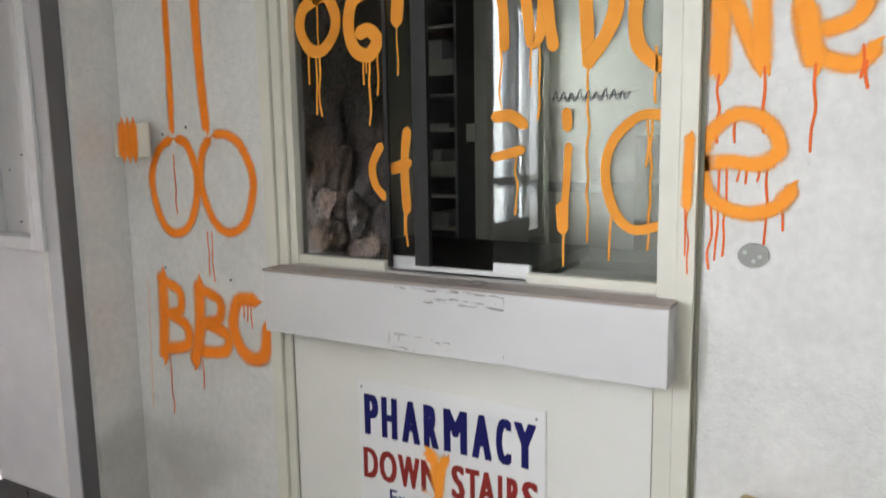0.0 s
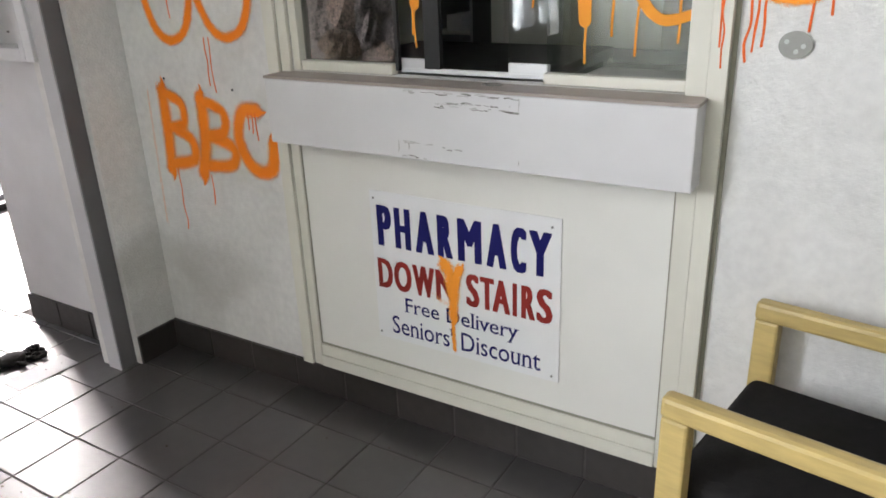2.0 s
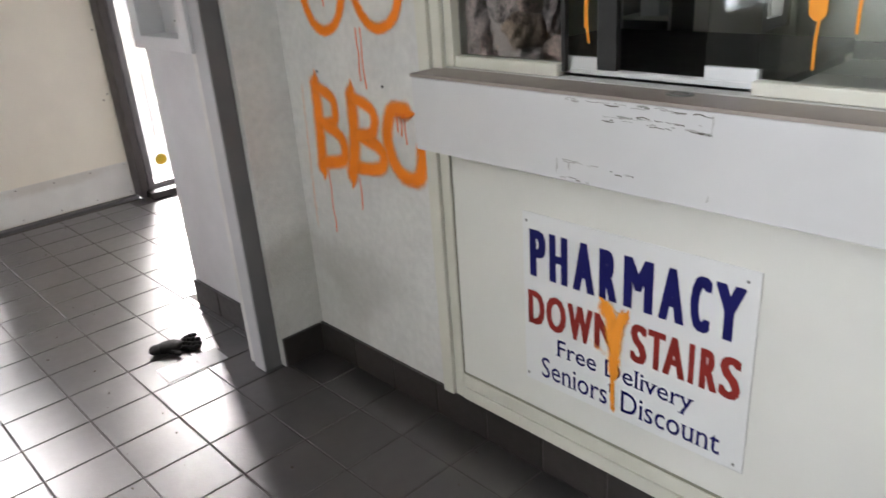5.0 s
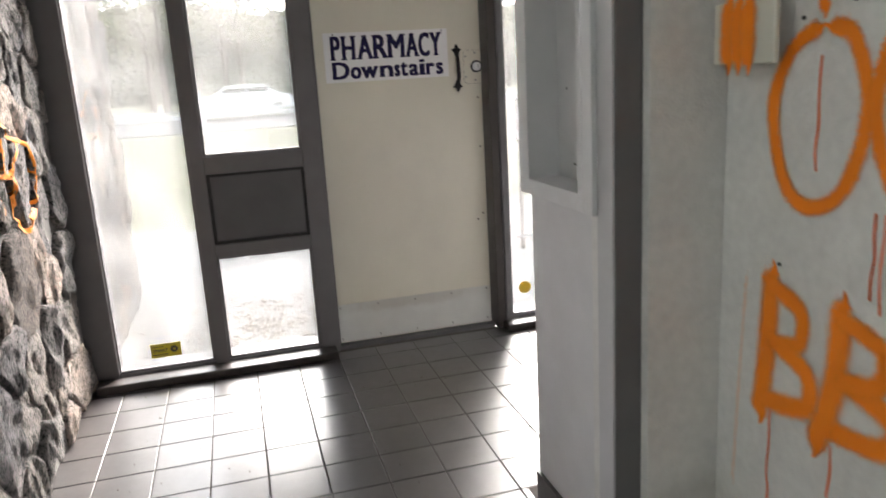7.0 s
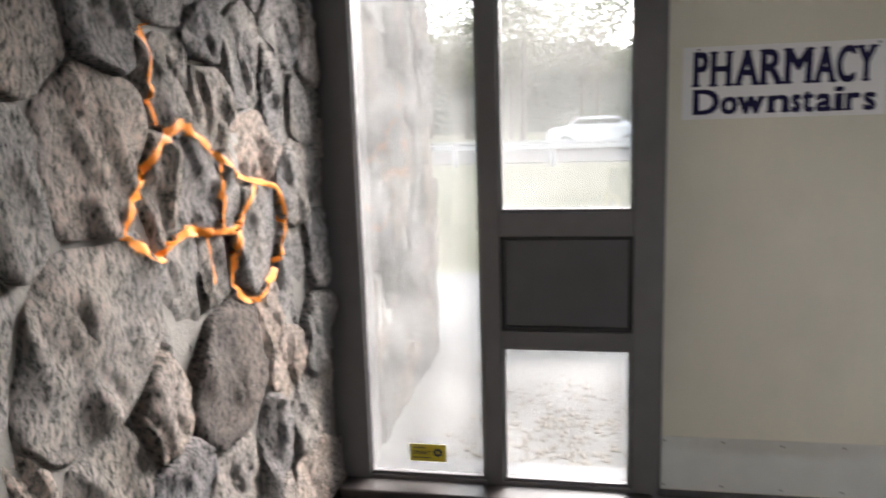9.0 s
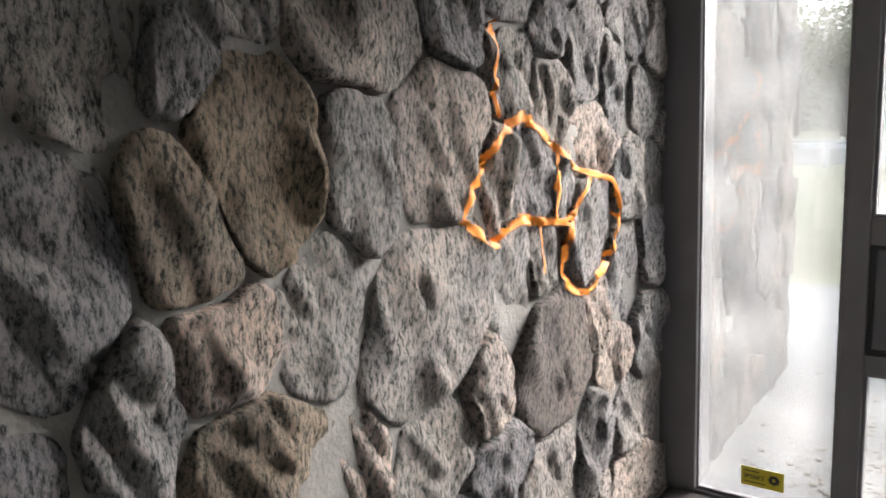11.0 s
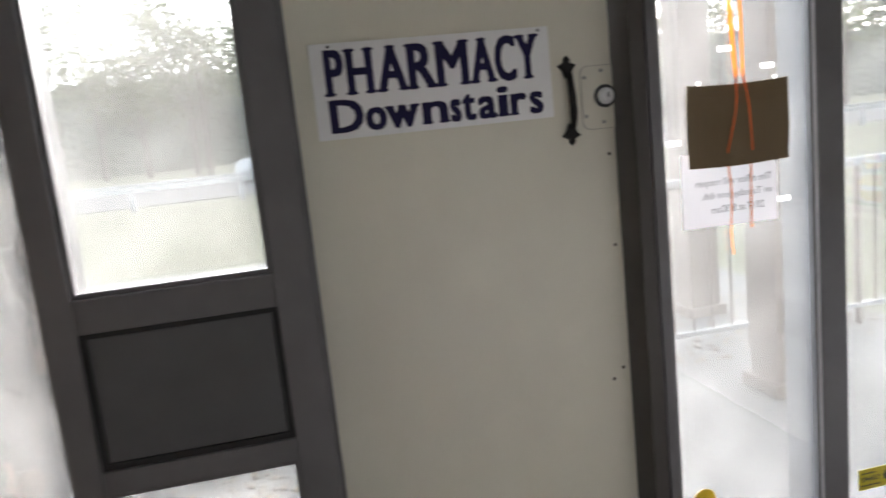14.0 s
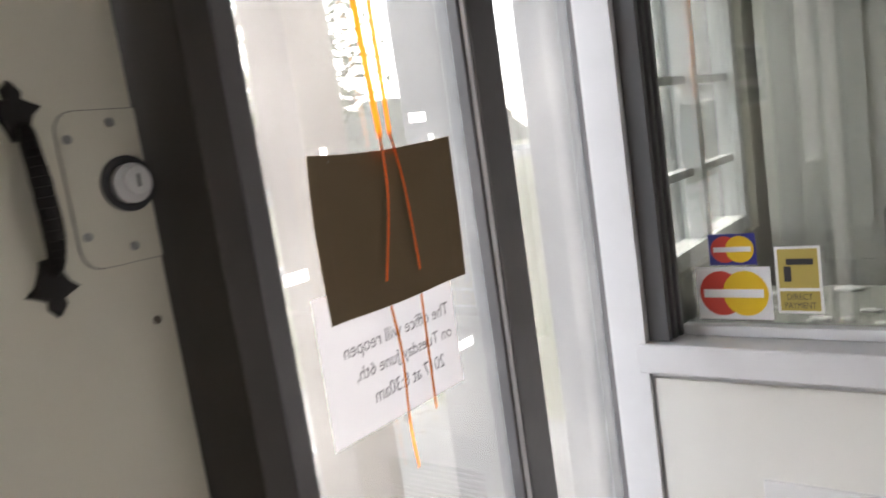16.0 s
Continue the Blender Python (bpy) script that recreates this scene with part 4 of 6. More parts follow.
stroke([(-0.085, 1.64), (-0.072, 1.55)], 0.05, WG, "amber", g)
for x, z, l in ((-0.247, 1.53, 0.14), (-0.16, 1.54, 0.13), (-0.067, 1.54, 0.17), (0.013, 1.57, 0.06), (0.02, 1.54, 0.05)):
    drip(x, z, l, WG, g, 0.006)
local(g)
g = graffiti("orange sprayed small letter e with many runs")
stroke([(-0.272, 1.345), (-0.22, 1.35), (-0.16, 1.345), (-0.125, 1.375), (-0.15, 1.43), (-0.21, 1.447), (-0.265, 1.40), (-0.275, 1.33), (-0.25, 1.27), (-0.19, 1.243), (-0.13, 1.255), (-0.10, 1.29)], 0.038, WG, "amber", g)
stroke([(-0.284, 1.38), (-0.288, 1.28)], 0.03, WG, "amber", g)
CG = wall_frame((1.7415, 0, 0), "-x")
stroke([(-0.297, 1.40), (-0.300, 1.26)], 0.026, CG, "amber", g)
for x, z, l in ((-0.297, 1.25, 0.14), (-0.303, 1.25, 0.1)):
    drip(x, z, l, CG, g, 0.004)
for x, z, l in ((-0.24, 1.34, 0.2), (-0.225, 1.34, 0.19), (-0.255, 1.26, 0.14), (-0.20, 1.34, 0.03), (-0.185, 1.34, 0.035), (-0.165, 1.34, 0.03), (-0.145, 1.35, 0.17), (-0.115, 1.26, 0.05), (-0.21, 1.44, 0.05)):
    drip(x, z, l, WG, g, 0.005)
local(g)
g = graffiti("orange painted letters O G on the dark fixed pane")
stroke([(-1.325, 1.80), (-1.375, 1.775), (-1.388, 1.72), (-1.355, 1.665), (-1.31, 1.66), (-1.27, 1.70), (-1.262, 1.75), (-1.29, 1.80), (-1.325, 1.80)], 0.032, PG, "paint", g)
stroke([(-1.15, 1.80), (-1.20, 1.785), (-1.218, 1.72), (-1.20, 1.655), (-1.155, 1.635), (-1.125, 1.67), (-1.15, 1.70), (-1.18, 1.695)], 0.036, PG, "paint", g)
for x, z, l in ((-1.36, 1.66, 0.09), (-1.335, 1.655, 0.17), (-1.325, 1.78, 0.3), (-1.17, 1.64, 0.08), (-1.155, 1.64, 0.19), (-1.16, 1.64, 0.05), (-1.125, 1.65, 0.12)):
    drip(x, z, l, PG, g, 0.006, "paint")
stroke([(-1.125, 1.39), (-1.152, 1.34), (-1.145, 1.29), (-1.115, 1.255)], 0.024, PG, "paint", g)
local(g)
g = graffiti("orange painted letter and drips on the sliding pane")
stroke([(-1.065, 1.82), (-1.075, 1.72)], 0.035, PB, "paint", g)
stroke([(-1.05, 1.43), (-1.06, 1.34), (-1.055, 1.22)], 0.026, PB, "paint", g)
stroke([(-1.095, 1.33), (-1.05, 1.345)], 0.03, PB, "paint", g)
for x, z, l in ((-1.075, 1.70, 0.12), (-1.055, 1.22, 0.1), (-1.062, 1.22, 0.07)):
    drip(x, z, l, PB, g, 0.005, "paint")
local(g)
g = graffiti("orange painted letters J U D O on the clear panes")
stroke([(-0.775, 1.82), (-0.762, 1.70), (-0.76, 1.63)], 0.026, PB, "paint", g)
stroke([(-0.785, 1.46), (-0.745, 1.462), (-0.71, 1.44)], 0.028, PB, "paint", g)
stroke([(-0.79, 1.36), (-0.745, 1.37), (-0.715, 1.378)], 0.022, PB, "paint", g)
stroke([(-0.705, 1.80), (-0.69, 1.70), (-0.68, 1.63), (-0.655, 1.66), (-0.65, 1.76)], 0.026, PG, "paint", g)
stroke([(-0.65, 1.78), (-0.635, 1.68), (-0.625, 1.62)], 0.028, PG, "paint", g)
stroke([(-0.552, 1.80), (-0.545, 1.69), (-0.538, 1.575)], 0.03, PG, "paint", g)
stroke([(-0.55, 1.78), (-0.50, 1.76), (-0.475, 1.70), (-0.50, 1.63), (-0.538, 1.585)], 0.032, PG, "paint", g)
stroke([(-0.40, 1.76), (-0.43, 1.70), (-0.425, 1.61), (-0.385, 1.565), (-0.368, 1.56)], 0.03, PG, "paint", g)
stroke([(-0.405, 1.76), (-0.37, 1.77)], 0.03, PG, "paint", g)
stroke([(-0.59, 1.465), (-0.588, 1.43)], 0.022, PG, "paint", g)
stroke([(-0.585, 1.385), (-0.59, 1.29), (-0.598, 1.19)], 0.018, PG, "paint", g)
stroke([(-0.6, 1.24), (-0.598, 1.19)], 0.03, PG, "paint", g)
stroke([(-0.37, 1.452), (-0.42, 1.45), (-0.475, 1.40), (-0.495, 1.33), (-0.475, 1.24), (-0.43, 1.195), (-0.37, 1.205)], 0.022, PG, "paint", g)
for x, z, l in ((-0.762, 1.63, 0.15), (-0.66, 1.63, 0.18), (-0.68, 1.63, 0.1), (-0.538, 1.58, 0.42), (-0.595, 1.18, 0.08), (-0.48, 1.22, 0.1), (-0.39, 1.45, 0.3), (-0.40, 1.44, 0.1), (-0.385, 1.6, 0.12), (-0.72, 1.36, 0.14)):
    drip(x, z, l, PG, g, 0.005, "paint")
for k in range(9):
    x = -0.625 + k * 0.02
    stroke([(x, 1.488 + 0.006 * (k % 2)), (x + 0.008, 1.516 - 0.004 * (k % 3)), (x + 0.014, 1.49), (x + 0.024, 1.508)], 0.0025, PG, "ink", g, "scribble")
stroke([(-0.63, 1.50), (-0.55, 1.497), (-0.44, 1.503)], 0.0022, PG, "ink", g, "scribble")
local(g)

# ---- post, framed box on the wing wall ----
po = setting("door_post", B(1.531, 1.592, 2.186, 2.25, 0, TOP, bevel=0.003), "grey", "grey painted steel post at the lobby opening", "post")
part("face_strip", B(1.526, 1.5305, 2.189, 2.254, 0, TOP), "lightgrey", po)
bx = thing("notice_case", "empty grey wall-hung notice case with a scuffed back", "notice case", (1.645, 2.46, 1.07))
part("frame", boxes((1.515, 1.534, 2.256, 2.30, 1.072, 2.1), (1.515, 1.644, 2.301, 2.325, 1.072, 2.1), (1.515, 1.644, 2.60, 2.66, 1.072, 2.1), (1.515, 1.644, 2.325, 2.60, 1.072, 1.112), (1.515, 1.644, 2.325, 2.60, 2.06, 2.1), bevel=0.002), "palegrey", bx)
part("back_panel", B(1.60, 1.644, 2.325, 2.60, 1.112, 2.06), "palegrey", bx)
BM = wall_frame((1.5995, 0, 0), "-x")
for y, z, w, h in ((2.46, 1.38, 0.02, 0.004), (2.40, 1.22, 0.005, 0.008), (2.55, 1.33, 0.004, 0.004), (2.37, 1.12, 0.01, 0.004), (2.51, 1.15, 0.008, 0.003), (2.43, 1.29, 0.006, 0.002)):
    part("scuff", disc(BM, -y, z, w, h, 0.0006, 9), "ink", bx)
local(bx)

# ---- entrance glazing ----
d0 = 4.70
fr = setting("window_entrance", B(1.222, 2.092, YD, d0, 2.06, 2.12, bevel=0.003), "grey", "grey painted timber entrance framing with tall fixed panes", "window")
for x0, x1, z0, z1 in ((0.0, 0.152, 0.0, 2.12), (0.603, 0.668, 0.0, 2.12), (1.128, 1.222, 0.0, 2.12), (2.148, 2.178, 0.0, 2.12), (2.655, 2.738, 0.0, 2.12), (3.09, 3.158, 0.0, 2.12)):
    part("mullion", B(x0, x1, YD + 0.002, YG + 0.014, z0, z1, bevel=0.003), "grey", fr)
    # right of the door the outer part is coloured paler, as if daylit
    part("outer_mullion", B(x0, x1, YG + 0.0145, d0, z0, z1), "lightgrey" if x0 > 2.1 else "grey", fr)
for x0, x1, z0, z1 in ((0.152, 0.603, 0.0, 0.05), (0.668, 1.128, 0.0, 0.05), (0.668, 1.128, 0.975, 1.058), (0.668, 1.128, 0.572, 0.632), (2.178, 2.655, 0.0, 0.055), (2.738, 3.09, 0.0, 0.055), (0.152, 0.603, 2.07, 2.12), (0.668, 1.128, 2.07, 2.12), (2.178, 2.655, 2.07, 2.12), (2.738, 3.09, 2.07, 2.12)):
    part("rail", B(x0, x1, YD + 0.004, d0, z0, z1, bevel=0.003), "grey", fr)
part("door_jamb", B(2.092, 2.138, YD - 0.012, d0, 0.0, 2.12, bevel=0.004), "jamb", fr, "dark brown door jamb")
part("gasket", B(2.138, 2.148, YD + 0.014, d0 - 0.01, 0.0, 2.12), "black", fr)
# thin pale strips put the daylight on the frame sides into the colour
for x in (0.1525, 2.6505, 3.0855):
    part("reveal_lining", B(x, x + 0.004, YD + 0.006, YG - 0.0125, 0.056, 2.069), "palegrey", fr, "pale strip coloured as the daylit reveal beside the pane")
part("threshold", B(1.222, 2.092, 4.575, d0, -0.02, 0.0115), "darkgrey", fr)
part("sill_curb", B(0.06, 1.2, 4.425, YD - 0.002, 0.0, 0.04, bevel=0.006), "basetile", fr, "dark curb under the glazing")
part("sill_curb", B(2.12, 3.03, 4.44, YD - 0.002, 0.0, 0.04, bevel=0.006), "basetile", fr)
for x0, x1, z0, z1 in ((0.152, 0.603, 0.05, 2.07), (0.668, 1.128, 1.058, 2.07), (0.668, 1.128, 0.05, 0.572), (2.178, 2.655, 0.055, 2.07), (2.738, 3.09, 0.055, 2.07)):
    pn = part("pane", B(x0, x1, YG + 0.01, YG + 0.016, z0, z1), "glass", fr)
    pn.visible_shadow = False
    s = 0.012
    part("glazing_bead", boxes((x0, x0 + s, YG - 0.012, YG + 0.009, z0, z1), (x1 - s, x1, YG - 0.012, YG + 0.009, z0, z1), (x0 + s, x1 - s, YG - 0.012, YG + 0.009, z0, z0 + s), (x0 + s, x1 - s, YG - 0.012, YG + 0.009, z1 - s, z1), bevel=0.002), "grey", pn)
pn = part("solid_panel", B(0.685, 1.112, 4.55, 4.60, 0.648, 0.96, bevel=0.002), "darkgrey", fr, "dark grey solid panel between the panes")
part("gasket", boxes((0.668, 0.684, 4.545, 4.60, 0.632, 0.975), (1.113, 1.128, 4.545, 4.60, 0.632, 0.975), (0.684, 1.113, 4.545, 4.60, 0.632, 0.647), (0.684, 1.113, 4.545, 4.60, 0.961, 0.975)), "black", pn)

# ---- the pharmacy door ----
DY = 4.622
dr = setting("door_1", B(1.226, 2.088, DY, DY + 0.045, 0.012, 2.056, bevel=0.002), "door", "closed cream painted door with a pharmacy notice", "door")
DM = wall_frame((0, DY, 0), "-y")
kp = part("kick_plate", plate(DM, 1.23, 2.084, 0.018, 0.222, 0.003, bevel=0.001), "kick", dr, "scuffed white kick plate")
KM = wall_frame((0, DY - 0.003, 0), "-y")
for i in range(5):
    for z in (0.035, 0.205):
        part("screw", disc(KM, 1.25 + i * 0.2035, z + random.uniform(-0.004, 0.004), 0.004, 0.004, 0.0015, 8), "dirty", kp)
st = part("door_stop", boxes((1.2225, 1.236, DY - 0.03, DY - 0.004, 0, 2.06)), "grey", dr)
def rounded(m, x0, x1, z0, z1, rad, t):
    """A plate with two rounded corners on its free side."""
    bm = bmesh.new()
    out = [(x1, z0), (x1, z1)] + [(x0 + rad - rad * math.sin(a), z1 - rad + rad * math.cos(a)) for a in (0, 0.4, 0.8, 1.2, 1.57)] + [(x0 + rad - rad * math.cos(a), z0 + rad - rad * math.sin(a)) for a in (0, 0.4, 0.8, 1.2, 1.57)]
    f = bm.faces.new([bm.verts.new((*p, 0)) for p in out])
    g = bmesh.ops.extrude_face_region(bm, geom=[f])
    for v in g["geom"]:
        if isinstance(v, bmesh.types.BMVert):
            v.co.z = t
    bmesh.ops.recalc_face_normals(bm, faces=bm.faces)
    bm.transform(m)
    return bm


lk = part("lock_plate", rounded(DM, 1.996, 2.087, 1.316, 1.484, 0.022, 0.004), "door", dr, "painted steel lock plate")
part("plate_edge", rounded(DM, 1.9951, 2.0878, 1.3151, 1.4849, 0.0225, 0.0012), "ink", lk)
LM = wall_frame((0, DY - 0.004, 0), "-y")
part("cylinder_ring", disc(LM, 2.062, 1.402, 0.031, 0.031, 0.004, 28), "ink", lk)
part("lock_cylinder", disc(LM, 2.062, 1.402, 0.022, 0.022, 0.013, 28), "alu", lk)
part("cylinder_core", disc(wall_frame((0, DY - 0.017, 0), "-y"), 2.064, 1.404, 0.015, 0.015, 0.007, 24), "white", lk)
part("keyhole", plate(wall_frame((0, DY - 0.024, 0), "-y"), 2.0625, 2.0655, 1.397, 1.411, 0.001), "ink", lk)
for x, z in ((2.005, 1.455), (2.005, 1.352), (2.055, 1.47), (2.055, 1.333)):
    part("screw", disc(LM, x, z, 0.005, 0.005, 0.002, 10), "steel", lk)
for z in (1.245, 0.99, 0.63, 0.60):
    part("screw", disc(DM, 2.066 - (0.03 if z == 0.6 else 0), z, 0.005, 0.005, 0.002, 10), "dirty", dr)
hd = bmesh.new()
HX = 1.958
pts = spline([(0.006, 1.47, 0), (0.0, 1.445, 0), (0.0, 1.40, 0), (0.003, 1.35, 0), (0.004, 1.325, 0)], 5)
for i in range(len(pts) - 1):
    t = i / (len(pts) - 1)
    o0, o1 = 0.024 * math.sin(math.pi * t), 0.024 * math.sin(math.pi * (i + 1) / (len(pts) - 1))
    cyl(hd, (HX + pts[i].x, DY - 0.008 - o0, pts[i].y), (HX + pts[i + 1].x, DY - 0.008 - o1, pts[i + 1].y), 0.0075 + 0.003 * math.sin(math.pi * t), seg=8)
SPADE = ((0.0, 0.027), (0.007, 0.019), (0.006, 0.013), (0.012, 0.010), (0.021, 0.006), (0.013, -0.001), (0.009, -0.010), (0.006, -0.02))
for zc, s in ((1.483, 1), (1.312, -1)):
    tmp = bmesh.new()
    ring_ = [(x, z) for x, z in SPADE] + [(-x, z) for x, z in SPADE[:0:-1]]
    ring_ = [(x * 1.35, z * 1.3) for x, z in ring_]
    f = tmp.faces.new([tmp.verts.new((HX + 0.002 + x, DY - 0.001, zc + s * z)) for x, z in ring_])
    top = bmesh.ops.extrude_face_region(tmp, geom=[f])
    for v in top["geom"]:
        if isinstance(v, bmesh.types.BMVert):
            v.co = Vector((HX + 0.002 + (v.co.x - HX - 0.002) * 0.86, DY - 0.009, zc + (v.co.z - zc) * 0.9))
    bmesh.ops.recalc_face_normals(tmp, faces=tmp.faces)
    me_ = bpy.data.meshes.new("spade")
    tmp.to_mesh(me_)
    tmp.free()
    hd.from_mesh(me_)
    bpy.data.meshes.remove(me_)
part("door_handle", hd, "iron", dr, "black wrought-iron pull handle")
ps = thing("door_notice", "white plastic notice with navy serif-style lettering on the door", "sign", (1.6, DY, 1.475))
part("board", plate(DM, 1.286, 1.914, 1.360, 1.597, 0.0035, bevel=0.001), "white", ps)
NM = wall_frame((0, DY - 0.0035, 0), "-y")
letters("PHARMACY", NM, 1.322, 1.880, 1.467, 1.580, "navy", ps, bold=0.0046, serif=0.010, spans=[(1.316, 1.371), (1.371, 1.444), (1.448, 1.530), (1.527, 1.606), (1.601, 1.693), (1.693, 1.764), (1.758, 1.823), (1.819, 1.883)])
letters("Downstairs", NM, 1.326, 1.880, 1.376, 1.456, "navy", ps, bold=0.0046, serif=0.008, spans=[(1.317, 1.408), (1.406, 1.466), (1.459, 1.550), (1.554, 1.627), (1.628, 1.662), (1.660, 1.702), (1.703, 1.759), (1.757, 1.792), (1.792, 1.842), (1.845, 1.888)])
for x in (1.335, 1.885):
    part("screw", disc(NM, x, 1.588, 0.004, 0.004, 0.0015, 10), "ink", ps)
local(ps)

# stickers and papers on the entrance panes
GM = wall_frame((0, YG + 0.0095, 0), "-y")


def alarm_sticker(x, z):
    s = thing("window_sticker", "yellow warning sticker with black print on the pane", "sticker", (x, YG, z), group="yellow window stickers")
    part("label", plate(GM, x, x + 0.14, z, z + 0.068, 0.0006), "yellow", s)
    SM = wall_frame((0, YG + 0.0088, 0), "-y")
    letters("SMART", SM, x + 0.01, x + 0.078, z + 0.027, z + 0.043, "ink", s, bold=0.0006)
    part("bar", plate(SM, x + 0.008, x + 0.06, z + 0.052, z + 0.056, 0.0003), "ink", s)
    part("bar", plate(SM, x + 0.008, x + 0.08, z + 0.012, z + 0.016, 0.0003), "ink", s)
    for k in range(7):
        a = 6.2832 * k / 7 + 0.3
        part("leaf_mark", disc(SM, x + 0.108 + 0.012 * math.cos(a), z + 0.036 + 0.012 * math.sin(a), 0.008, 0.006, 0.0003, 7), "ink", s)
    return local(s)


alarm_sticker(0.306, 0.100)
alarm_sticker(2.80, 0.112)
yd = thing("round_sticker", "faded round yellow sticker on the pane", "sticker", (2.27, YG, 0.199))
part("label", disc(GM, 2.27, 0.199, 0.036, 0.034, 0.0006, 20), "cardyellow", yd)
local(yd)


def sheet(x0, x1, z0, z1, tilt, mat_name, name, label, y):
    t = thing(name, label, "paper", (x0, y, z0))
    bm = plate(wall_frame((0, y, 0), "-y"), x0, x1, z0, z1, 0.0005)
    bm.transform(Matrix.Translation((x0, 0, z1)) @ Matrix.Rotation(tilt, 4, "Y") @ Matrix.Translation((-x0, 0, -z1)))
    part("sheet", bm, mat_name, t)
    return t


nt_ = sheet(2.248, 2.545, 1.012, 1.22, 0.012, "sheet", "closing_notice", "white closing notice taped to the outside of the glass", YG + 0.009)
NP = wall_frame((0, YG + 0.0083, 0), "-y")
letters("The office will reopen", NP, 2.288, 2.528, 1.120, 1.146, "fadedink", nt_, mirror=True)
letters("on Tuesday June 6th,", NP, 2.305, 2.528, 1.083, 1.108, "fadedink", nt_, mirror=True)
letters("2017 at 8:30am", NP, 2.335, 2.500, 1.048, 1.069, "fadedink", nt_, mirror=True)
local(nt_)
kb = thing("brown_card", "sheet of curling brown card taped over the notice", "card", (2.268, YG, 1.18))
bm = bmesh.new()
grid = []
for i in range(13):
    u = i / 12
    grid.append([])
    for k in range(11):
        v = k / 10
        curl = 0.010 * (2 * u - 1) ** 4 + 0.006 * max(0, 2 * v - 1) ** 2 * abs(2 * u - 1)
        grid[-1].append(bm.verts.new((2.266 + 0.308 * u + 0.006 * math.sin(3.1 * v) * (1 if u > 0.5 else -0.4), YG + 0.0068 - curl, 1.180 + 0.224 * v - 0.006 * math.sin(3.14 * u))))
for a, b in zip(grid, grid[1:]):
    for k in range(10):
        bm.faces.new((a[k], b[k], b[k + 1], a[k + 1]))
bm.normal_update()
bmesh.ops.solidify(bm, geom=bm.faces[:], thickness=0.0006)
bmesh.ops.recalc_face_normals(bm, faces=bm.faces[:])
part("sheet", bm, "kraft", kb)
for x in (2.30, 2.535):
    part("tape_tab", plate(wall_frame((0, YG + 0.001, 0), "-y"), x, x + 0.012, 1.392, 1.412, 0.0005), "tape", kb, "small tab of clear tape")
local(kb)
tp = thing("tape_strip", "strip of clear-white tape holding the papers to the glass", "tape", (2.55, YG, 1.2), group="tape on the glass")
part("strip", plate(GM, 2.545, 2.585, 1.207, 1.222, 0.0005), "tape", tp)
local(tp)
for dx, dz in ((0.0, -0.15), (-0.335, 0.04), (-0.04, 0.225), (-0.17, 0.28)):
    copy_thing(tp, pose(2.55 + dx, YG, 1.2 + dz))
g = thing("graffiti", "two thin orange paint lines running down the entrance pane", "graffiti", (2.42, YG, 1.3), group="orange graffiti")
RM = wall_frame((0, YG - 0.002, 0), "-y")
stroke([(2.395, 1.95), (2.405, 1.63), (2.418, 1.42)], 0.012, RM, "backlit", g, "run")
stroke([(2.432, 1.95), (2.438, 1.63), (2.440, 1.42)], 0.009, RM, "backlit", g, "run")
stroke([(2.418, 1.42), (2.415, 1.33), (2.385, 1.215)], 0.006, RM, "run", g, "run")
stroke([(2.440, 1.42), (2.455, 1.34), (2.462, 1.215)], 0.006, RM, "run", g, "run")
stroke([(2.385, 1.175), (2.392, 1.10), (2.386, 1.0), (2.390, 0.93)], 0.005, RM, "backlit", g, "run")
stroke([(2.455, 1.175), (2.452, 1.08), (2.450, 1.0)], 0.005, RM, "backlit", g, "run")
local(g)

# ---- service window with card stickers ----
ws = setting("window_service", boxes((3.02, 3.135, 3.13, 4.47, 0.862, 0.925), bevel=0.004), "palegrey", "grey-silled service window with card stickers", "window")
for x0, x1, y0 in ((3.042, 3.06, 4.405), (3.066, 3.082, 4.400), (3.088, 3.104, 4.395)):
    part("track_rib", B(x0, x1, y0, 4.449, 0.926, 1.949, bevel=0.002), "darkgrey", ws, "dark ribbed track jamb")
part("jamb", B(3.105, 3.135, 4.42, 4.449, 0.926, 1.949), "darkgrey", ws)
part("jamb", boxes((3.06, 3.0655, 4.425, 4.449, 0.926, 1.949), (3.0825, 3.0875, 4.425, 4.449, 0.926, 1.949)), "darkgrey", ws)
part("jamb", boxes((3.042, 3.135, 3.151, 3.19, 0.926, 1.949), bevel=0.002), "darkgrey", ws)
part("bottom_track", B(3.095, 3.135, 3.19, 4.394, 0.926, 0.948, bevel=0.002), "alu", ws)
part("head_track", B(3.05, 3.135, 3.19, 4.394, 1.92, 1.949), "darkgrey", ws)
part("pane", B(3.116, 3.121, 3.19, 4.40, 0.945, 1.92), "serviceglass", ws)
part("corner_stile", B(3.026, 3.039, 4.45, 4.529, 0, TOP, bevel=0.002), "palegrey", ws)
part("lower_panel", B(3.032, 3.0395, 2.95, 4.44, 0.02, 0.85), "laminate", ws, "plain white panel under the sill")
vt = thing("wall_vent", "white louvred wall vent cover under the service window", "vent", (3.03, 4.1, 0.5))
part("cover", B(3.018, 3.0315, 3.86, 4.24, 0.35, 0.66, bevel=0.004), "white", vt)
for i in range(10):
    part("slot", B(3.0165, 3.019, 3.90, 4.223, 0.43 + i * 0.0145, 0.437 + i * 0.0145), "ink", vt)
